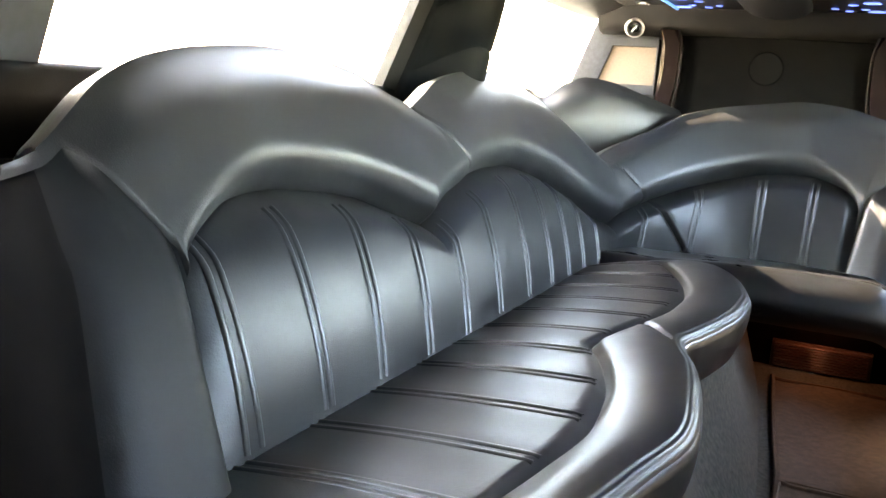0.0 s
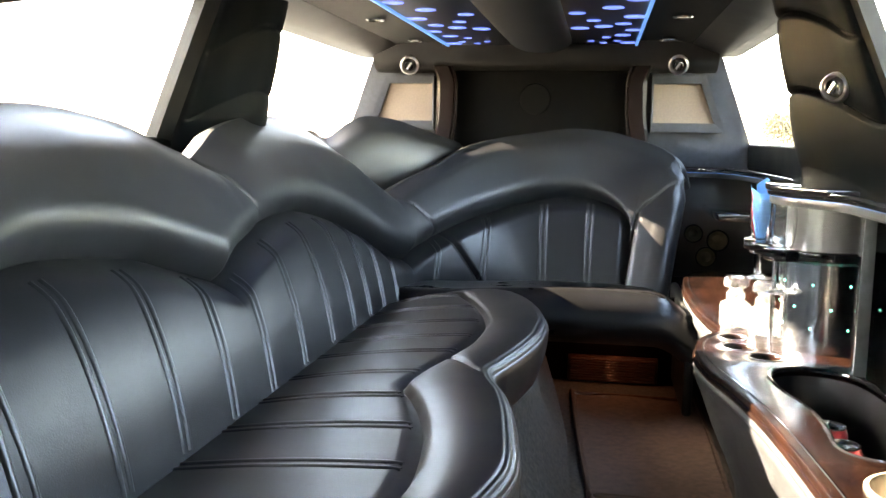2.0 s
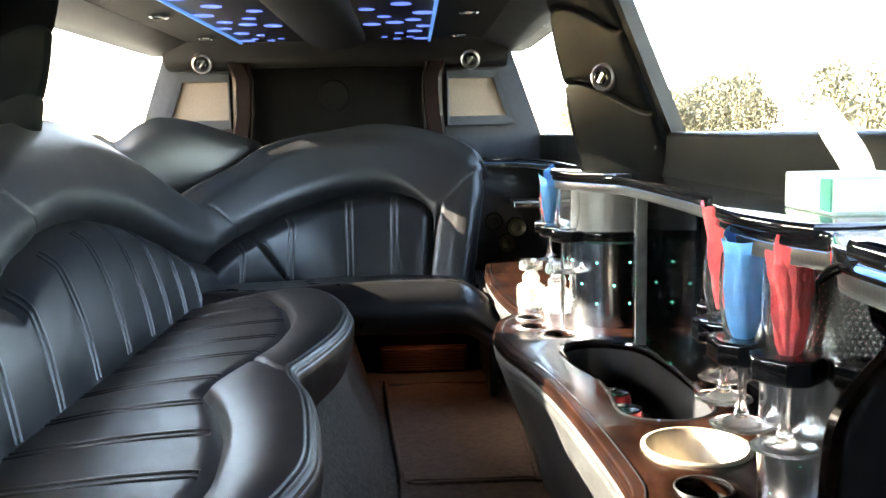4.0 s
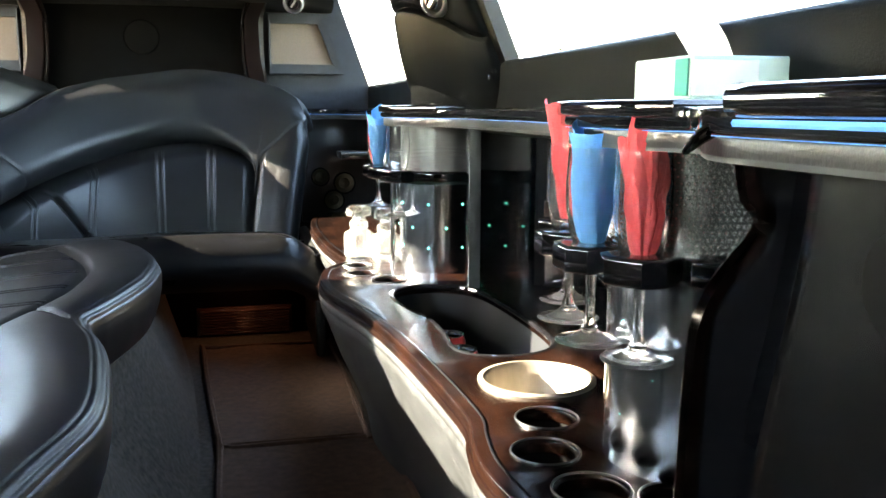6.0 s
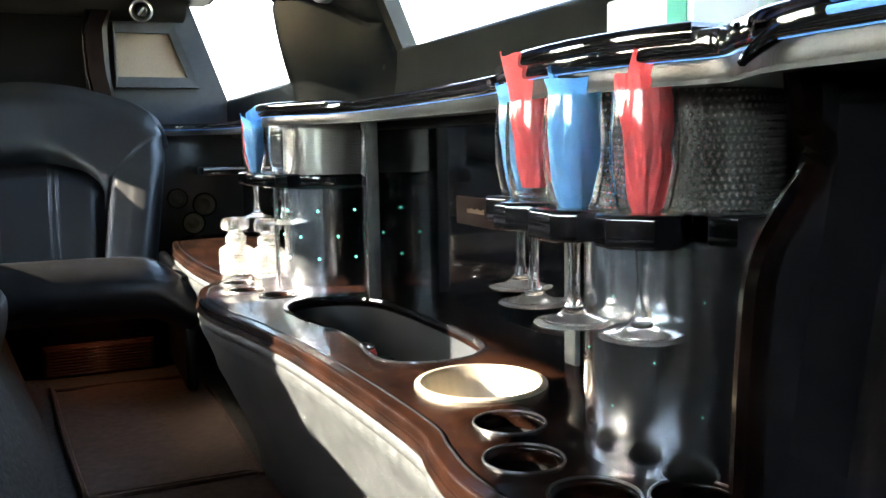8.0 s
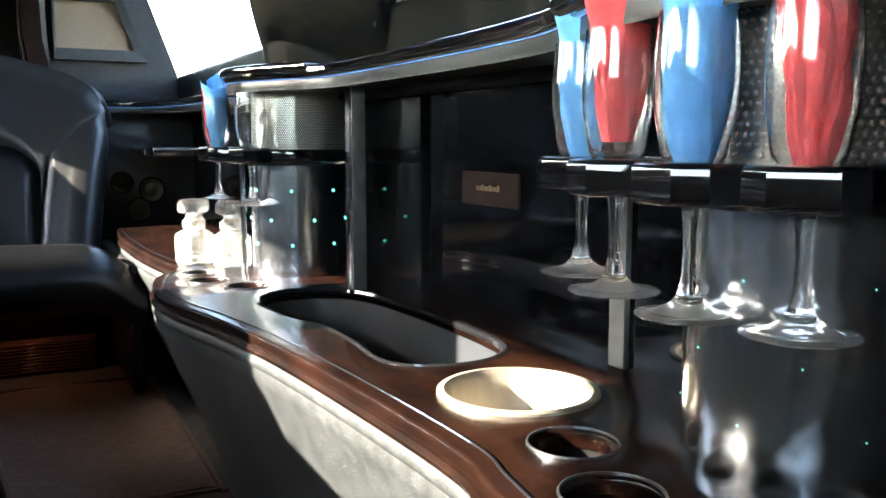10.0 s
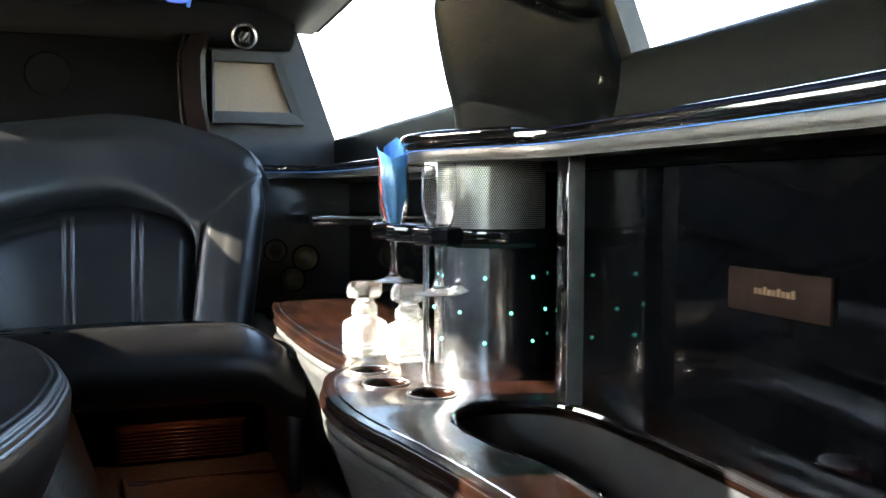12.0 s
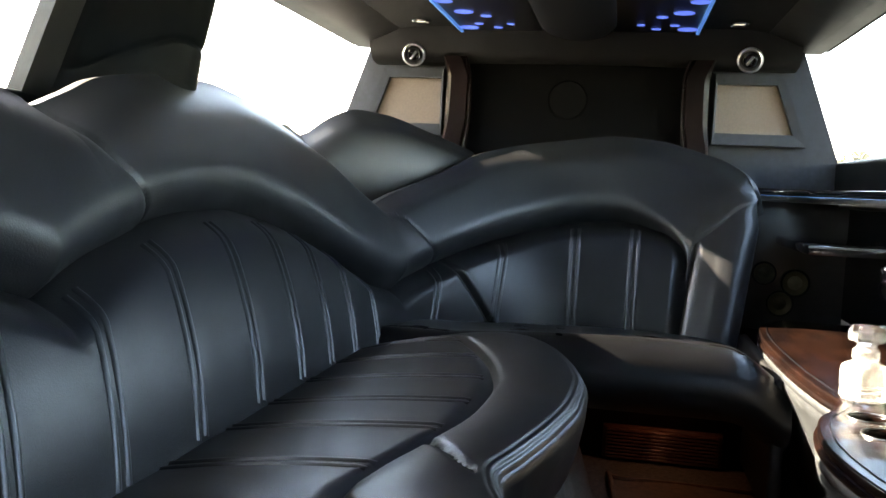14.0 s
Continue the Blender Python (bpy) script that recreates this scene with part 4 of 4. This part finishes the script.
# ---------------- steel drums, posts and glass racks ----------------
def drum(at, label, dot, fine, zb=CZ):
    d = thing("steel_drum", label, "speaker drum", "steel drums", at=(*at, zb))
    r = 0.088
    part("column", lathe([(r, 0.0), (r, 0.196)], (*at, zb), 64), STEEL, d, "polished steel lower column")
    part("grille", lathe([(r - 0.004, 0.222), (r - 0.004, 0.328)], (*at, zb), 64), PERF, d, "perforated steel speaker grille")
    vs, fs = [], []
    rows, cols, big, proud = (34, 150, 0.0013, 0.0007) if fine else (16, 80, 0.0022, 0.0018)
    for j in range(rows):
        for k in range(cols):
            a = 2 * math.pi * (k + 0.5 * (j % 2)) / cols
            z = zb + 0.226 + j * 0.0964 / (rows - 1)
            o = Vector((math.cos(a), math.sin(a), 0))
            c = Vector((at[0], at[1], z)) + o * (r - 0.0041)
            t = Vector((-o.y, o.x, 0))
            n = len(vs)
            for rad, out in ((big, 0.0), (big * 0.55, proud)):
                vs += [tuple(c + o * out + t * rad * math.cos(m * math.pi / 3) + Vector((0, 0, rad * math.sin(m * math.pi / 3)))) for m in range(6)]
            fs += [(n + m, n + (m + 1) % 6, n + 6 + (m + 1) % 6, n + 6 + m) for m in range(6)] + [tuple(range(n + 6, n + 12))]
    tagged(part("stud", (vs, fs), FINE_STUD if fine else STUD, d, "embossed steel studs"), kind="stuff")
    for j, z in enumerate((0.056, 0.100, 0.152)):
        for k in range(7):
            a = 2 * math.pi * (k + 0.5 * (j % 2)) / 7 - 2.046
            part("star", lathe([(0.0001, -dot), (dot * 0.7, -dot * 0.7), (dot, 0.0), (dot * 0.7, dot * 0.7), (0.0001, dot)], (at[0] + r * math.cos(a), at[1] + r * math.sin(a), zb + z), 8), STAR, d, "tiny star light")
    return d


drum((0.742, 2.60), "polished steel drum with perforated speaker grille on the far bar end", 0.0029, True)
drum((0.752, 1.467), "polished steel drum with perforated speaker grille beside the flutes", 0.0006, False)
for x, y, r in ((0.760, 2.365, 0.010),):
    po = thing("support_post", "slim black post with a grey edge between bar and ledge", "post", "support posts", at=(x, y, CZ))
    part("shaft", box(x - r, x + r, y - 0.016, y + 0.022, CZ, LZ, 0.002), GLOSS, po, "black gloss body of the post")
    part("edge_strip", box(x - r - 0.003, x + r, y - 0.0205, y - 0.0165, CZ, LZ, 0.001), BAND, po, "grey metal front edge")
po = thing("trim_strip", "slim grey metal strip on the mirror wall", "trim", at=(0.825, 1.77, CZ))
part("strip", box(0.820, 0.829, 1.757, 1.783, CZ, LZ, 0.002), BAND, po)
po = thing("glass_rod", "slim clear rod between bar and glass rack", "post", at=(0.636, 2.6, CZ))
part("shaft", rod((0.636, 2.6, CZ), (0.636, 2.6, 0.57), 0.005, 10), CHROME, po)
bp = thing("bar_end_panel", "black gloss S-shaped end panel of the bar", "panel", at=(0.73, 1.25, CZ))
s_prof = curve_of([(0.365, 0.632), (0.48, 0.634), (0.555, 0.638), (0.580, 0.646), (0.605, 0.664), (0.63, 0.684), (0.645, 0.686), (0.66, 0.674), (0.69, 0.668)])
zz = steps(0.365, 0.69, 0.01)
vs = []
for z in zz:
    vs += [(s_prof(z), 1.238, z), (s_prof(z) + 0.004, 1.266, z), (0.826, 1.266, z), (0.826, 1.238, z)]
fs = [(4 * i + k, 4 * i + (k + 1) % 4, 4 * i + 4 + (k + 1) % 4, 4 * i + 4 + k) for i in range(len(zz) - 1) for k in range(4)]
part("panel", (vs, fs + [(0, 1, 2, 3), tuple(range(len(vs) - 4, len(vs)))]), GLOSS, bp)
part("edge_strip", tube([(s_prof(z) - 0.002, 1.252, z) for z in zz], 0.010, 8), EDGE_GLOSS, bp, "dark rosewood rounded edge")
dp = thing("door_panel", "black padded leather rear door panel beside the bar end", "door panel", at=(0.74, 1.0, 0))
dprof = curve_of([(0.0, 0.57), (0.40, 0.610), (0.48, 0.618), (0.56, 0.632), (0.63, 0.644), (0.70, 0.650)])
part("pad", sheet(lambda y, z: (dprof(z) + 0.09 * (1 - math.sqrt(max(0, 1 - max(0.0, (y - 1.130) / 0.075) ** 2))), y, z), steps(0.4, 1.14, 0.02) + steps(1.144, 1.204, 0.004), steps(0.0, 0.69, 0.015)), DOOR_LEATHER, dp)
# flat disc whose dark colour stands in for the hole's shaded depth
part("speaker_hole_disc", disc(0.031, (0.640, 1.051, 0.631), "x", 36, 0.012), HOLE, dp)


def rack(spots, centre, label):
    """A scalloped gloss rack: lobes round each glass spot and a ring round the drum."""
    rk = thing("glass_rack", label, "glass rack", "glass racks", at=(*centre, 0.58))
    cx, cy = centre
    part("collar", plate([(min(px, 0.824), py) for px, py in circle(cx, cy, 0.101, 64)], 0.568, 0.590, [circle(cx, cy, 0.0885, 48)], 0.004), GLOSS, rk)
    for x, y in spots:
        w = math.atan2(y - cy, x - cx)
        d = math.hypot(x - cx, y - cy)
        o, t = (math.cos(w), math.sin(w)), (-math.sin(w), math.cos(w))
        shape = [(0.098, -0.024), (d - 0.012, -0.030), (d + 0.016, -0.030), (d + 0.030, -0.017), (d + 0.030, 0.017), (d + 0.016, 0.030), (d - 0.012, 0.030), (0.098, 0.024)]
        part("holder", plate([(cx + o[0] * q + t[0] * s, cy + o[1] * q + t[1] * s) for q, s in shape], 0.566, 0.593, [circle(x, y, 0.013, 20)], 0.004), GLOSS, rk, "angular holder for one glass")
    return rk


FL = [(0.688, 1.655), (0.654, 1.566), (0.639, 1.470), (0.656, 1.396), (0.722, 1.362)]
rack(FL, (0.752, 1.467), "scalloped black gloss rack holding champagne flutes upright")
rack([(0.628, 2.755), (0.628, 2.66), (0.640, 2.55)], (0.742, 2.60), "black gloss rack round the far drum")


def flute(x, y, label, zb=0.493):
    f = thing("champagne_flute", label, "glass", "champagne flutes", at=(x, y, zb))
    part("bowl", lathe([(0.0005, 0.0745), (0.0065, 0.074), (0.013, 0.088), (0.021, 0.105), (0.0262, 0.135), (0.0268, 0.160), (0.0245, 0.193), (0.0235, 0.193), (0.0256, 0.160), (0.0250, 0.135), (0.0198, 0.106), (0.011, 0.091), (0.0005, 0.086)], (x, y, zb), 36), GLASS, f)
    part("stem", lathe([(0.0005, 0.0135), (0.0080, 0.014), (0.0052, 0.026), (0.0046, 0.048), (0.0062, 0.070), (0.0064, 0.0738), (0.0005, 0.0742)], (x, y, zb), 20), GLASS, f)
    part("foot", lathe([(0.0005, 0.0042), (0.010, 0.0034), (0.024, 0.0010), (0.0335, 0.0), (0.0348, 0.0010), (0.0335, 0.0022), (0.027, 0.0030), (0.0175, 0.0050), (0.0115, 0.0090), (0.0085, 0.0130), (0.0005, 0.0134)], (x, y, zb), 36), FOOT_GLASS, f)
    return f


def napkin(x, y, mat, label, leaves, foot=0.094, crush=1.0, zb=0.493):
    """Folded paper leaves in a flute: (direction, half spread, inset, heights at left, middle and right)."""
    n = thing("napkin", label, "napkin", "napkins", at=(x, y, zb + 0.1))
    for way, half, inset, hl, hm, hr, taper in leaves:
        def fn(s, v):
            top_h = hm + (hl - hm) * max(0.0, -s) + (hr - hm) * max(0.0, s)
            top_h += 0.008 * (crush - 1) * noise.noise(Vector((s * 3.1, way, 0.5)))
            h = foot + (top_h - foot) * v
            lim = float(np.interp(h, [0.09, 0.106, 0.135, 0.160, 0.193, 0.25], [0.010, 0.0180, 0.0236, 0.0244, 0.0232, 0.0330]))
            crease = abs(((s * 1.6 + v * 0.7 + way) % 1.0) * 2 - 1)
            r = lim * (1 - inset) * (taper + (1 - taper) * min(1.0, (h - 0.094) / 0.085)) * (1 - 0.16 * crease * (1 - 0.75 * v) - 0.06 * math.sin(v * 7 + s * 3 + way) ** 2)
            r *= 1 + 0.17 * crush * (1 - 0.5 * v) * noise.noise(Vector((s * 2.3 + way, v * 2.6, x * 40 + inset))) - 0.05 * crush * abs(noise.noise(Vector((s * 6 + way, v * 5, y * 30))))
            r = min(r, lim)
            w = math.radians(way) + s * math.radians(half)
            return (x + r * math.cos(w), y + r * math.sin(w), zb + h)
        ob = part("fold", sheet(fn, steps(-1, 1, 0.0625), steps(0, 1, 0.08)), mat, n)
        ob.data.set_sharp_from_angle(angle=radians(16))
    return n


LEAVES = [
    [(240, 105, 0.0, 0.216, 0.214, 0.208, 0.85), (60, 110, 0.2, 0.20, 0.212, 0.21, 0.85)],
    [(240, 105, 0.0, 0.238, 0.234, 0.214, 0.5), (60, 115, 0.15, 0.214, 0.220, 0.232, 0.5)],
    [(240, 100, 0.0, 0.208, 0.206, 0.212, 0.9), (75, 115, 0.08, 0.230, 0.226, 0.210, 0.9)],
    [(225, 70, 0.0, 0.190, 0.228, 0.186, 0.5), (300, 60, 0.05, 0.20, 0.208, 0.165, 0.75), (285, 45, 0.35, 0.212, 0.218, 0.19, 0.2), (60, 120, 0.2, 0.19, 0.200, 0.19, 0.3)]]
for (x, y), mat, nm, lv, foot, crush in zip(FL, (BLUE, RED, BLUE, RED), ("blue", "red", "blue", "red"), LEAVES, (0.096, 0.112, 0.092, 0.094), (1.3, 1.6, 1.0, 2.6)):
    flute(x, y, "clear champagne flute with a %s napkin, hung in the rack" % nm)
    napkin(x, y, mat, "folded %s paper napkin tucked in a flute" % nm, lv, foot, crush)
flute(0.628, 2.755, "clear champagne flute with blue and red napkins in the far rack")
napkin(0.628, 2.755, BLUE, "crumpled blue paper napkin tucked in a far flute", [(255, 92, 0.0, 0.226, 0.206, 0.222, 0.75), (60, 60, 0.15, 0.222, 0.244, 0.226, 0.8)])
napkin(0.628, 2.755, RED, "red paper napkin behind the blue one in a far flute", [(158, 34, -0.06, 0.214, 0.218, 0.206, 0.8)])
flute(0.640, 2.55, "empty clear champagne flute in the far rack")


def decanter(x, y, turn, label):
    d = thing("decanter", label, "decanter", "crystal decanters", at=(x, y, CZ))
    bm = bmesh.new()
    secs = [(0.030, 0.0), (0.033, 0.004), (0.033, 0.016), (0.031, 0.019), (0.0335, 0.022), (0.0335, 0.050), (0.031, 0.058), (0.022, 0.066), (0.019, 0.068), (0.0225, 0.071), (0.0225, 0.084), (0.018, 0.088), (0.016, 0.0925)]
    rings = []
    for r, z in secs:
        ring = []
        for k in range(16):
            a = 2 * math.pi * k / 16
            c = 1 / max(abs(math.cos(a)), abs(math.sin(a)))
            m = min(c, 1.22) if r > 0.0228 else 1.0
            rr = r * m * (1.0 if k % 2 else 0.95)
            ring.append(bm.verts.new((x + rr * math.cos(a + turn), y + rr * math.sin(a + turn), CZ + 0.001 + z)))
        rings.append(ring)
    for p, q in zip(rings, rings[1:]):
        for k in range(16):
            bm.faces.new((p[k], p[(k + 1) % 16], q[(k + 1) % 16], q[k]))
    bm.faces.new(rings[0])
    bm.faces.new(rings[-1])
    part("bottle", bm, CRYSTAL, d, smooth=False)
    part("stopper", lathe([(0.0005, 0.0), (0.014, 0.001), (0.018, 0.004), (0.029, 0.008), (0.031, 0.014), (0.0305, 0.026), (0.026, 0.033), (0.0005, 0.035)], (x, y, CZ + 0.0935), 8), CRYSTAL, d, "faceted crystal stopper", smooth=False)
    return d


decanter(0.584, 2.780, 0.4, "square cut-crystal decanter with faceted stopper on the bar")
decanter(0.640, 2.706, 0.1, "square cut-crystal decanter beside its twin on the bar")
for x, y in ((0.655, 2.135), (0.652, 2.035)):
    cn = thing("soda_can", "small red and silver soda can standing in the ice well", "can", "soda cans", at=(x, y, CZ - 0.14))
    part("body", lathe([(0.024, 0.0), (0.030, 0.008), (0.030, 0.088), (0.026, 0.098)], (x, y, CZ - 0.136), 24), CAN_RED, cn)
    part("lid", lathe([(0.026, 0.098), (0.027, 0.101), (0.024, 0.101), (0.023, 0.097), (0.0005, 0.097)], (x, y, CZ - 0.136), 24), CHROME, cn)

# tissue box
tb = thing("tissue_box", "teal and white tissue box, a tissue pulled out, on the ledge", "tissue box", at=(0.752, 1.452, LZ + 0.034))
tm = Matrix.Translation((0.754, 1.452, LZ + 0.034))
part("carton", box(-0.057, 0.057, -0.058, 0.058, 0, 0.040, 0.002, 1, tm), TEAL, tb)
part("side_panel", box(-0.056, 0.010, -0.0588, -0.0570, 0.004, 0.036, 0.0006, 1, tm), WHITE_CARD, tb, "white printed side")
part("label_patch", box(-0.0588, -0.0570, -0.054, -0.030, 0.004, 0.037, 0.0006, 1, tm), material("dark_teal", (0.03, 0.33, 0.27), 0.6), tb, "dark teal label")


def tissue_fn(a, b):
    q = Vector((-0.006 - 0.014 * b + 0.007 * math.sin(a * 8 + b * 4) * (1 - 0.5 * b), (a - 0.5) * (0.085 - 0.022 * b) + 0.052 * b, 0.036 + 0.078 * b + 0.006 * math.sin(a * 14) * b))
    return tuple(tm @ q)


part("tissue", sheet(tissue_fn, steps(0, 1, 0.06), steps(0, 1, 0.1)), TISSUE, tb, "white tissue pulled out")

# ---------------- outside ----------------
gv, gf = sheet(lambda x, y: (x, y, -0.45), [-400, -120, -40, -10, 10, 40, 120, 400], [-400, -120, -40, -10, 10, 40, 120, 400])
tagged(part("ground", (gv, gf), GRASS, smooth=False), "dry grass field outside the car", "ground", kind="structure")


def tree(x, y, h, seed):
    rnd = random.Random(seed)
    t = thing("tree", "pale sunlit tree beyond the field", "tree", "trees", at=(x, y, -0.45))
    part("trunk", lathe([(0.16 * h / 6, 0), (0.11 * h / 6, h * 0.4), (0.03, h * 0.8)], (x, y, -0.45), 8), BARK, t)
    vs, fs = [], []
    for _ in range(1500):
        a, u, r = rnd.uniform(0, 6.28), rnd.uniform(-1, 1), rnd.random() ** 0.4
        lob = 0.75 + 0.25 * math.sin(3 * a + seed) + 0.2 * rnd.random()
        p = Vector((x + math.cos(a) * math.sqrt(1 - u * u) * r * h * 0.42 * lob, y + math.sin(a) * math.sqrt(1 - u * u) * r * h * 0.42 * lob, -0.45 + h * 0.52 + u * r * h * 0.46))
        q = Euler((rnd.uniform(0, 6), rnd.uniform(0, 6), rnd.uniform(0, 6))).to_matrix()
        s = rnd.uniform(0.07, 0.16) * h / 6 * 1.2
        b = len(vs)
        for c in ((-1, -0.6, 0), (1, -0.5, 0.2), (0.8, 0.6, 0), (-0.7, 0.7, 0.2)):
            vs.append(tuple(p + q @ Vector(c) * s))
        fs.append((b, b + 1, b + 2, b + 3))
    part("crown", (vs, fs), FOLIAGE, t, smooth=False)
    return t


rt = random.Random(11)
for i in range(60):
    y = 18 + i * 3.6 + rt.uniform(-1.5, 1.5)
    tree(36 + rt.uniform(0, 22), y, rt.uniform(2.6, 4.6) * (0.8 + y / 120) * (0.7 + 0.5 * abs(math.sin(i * 0.55))), 100 + i)
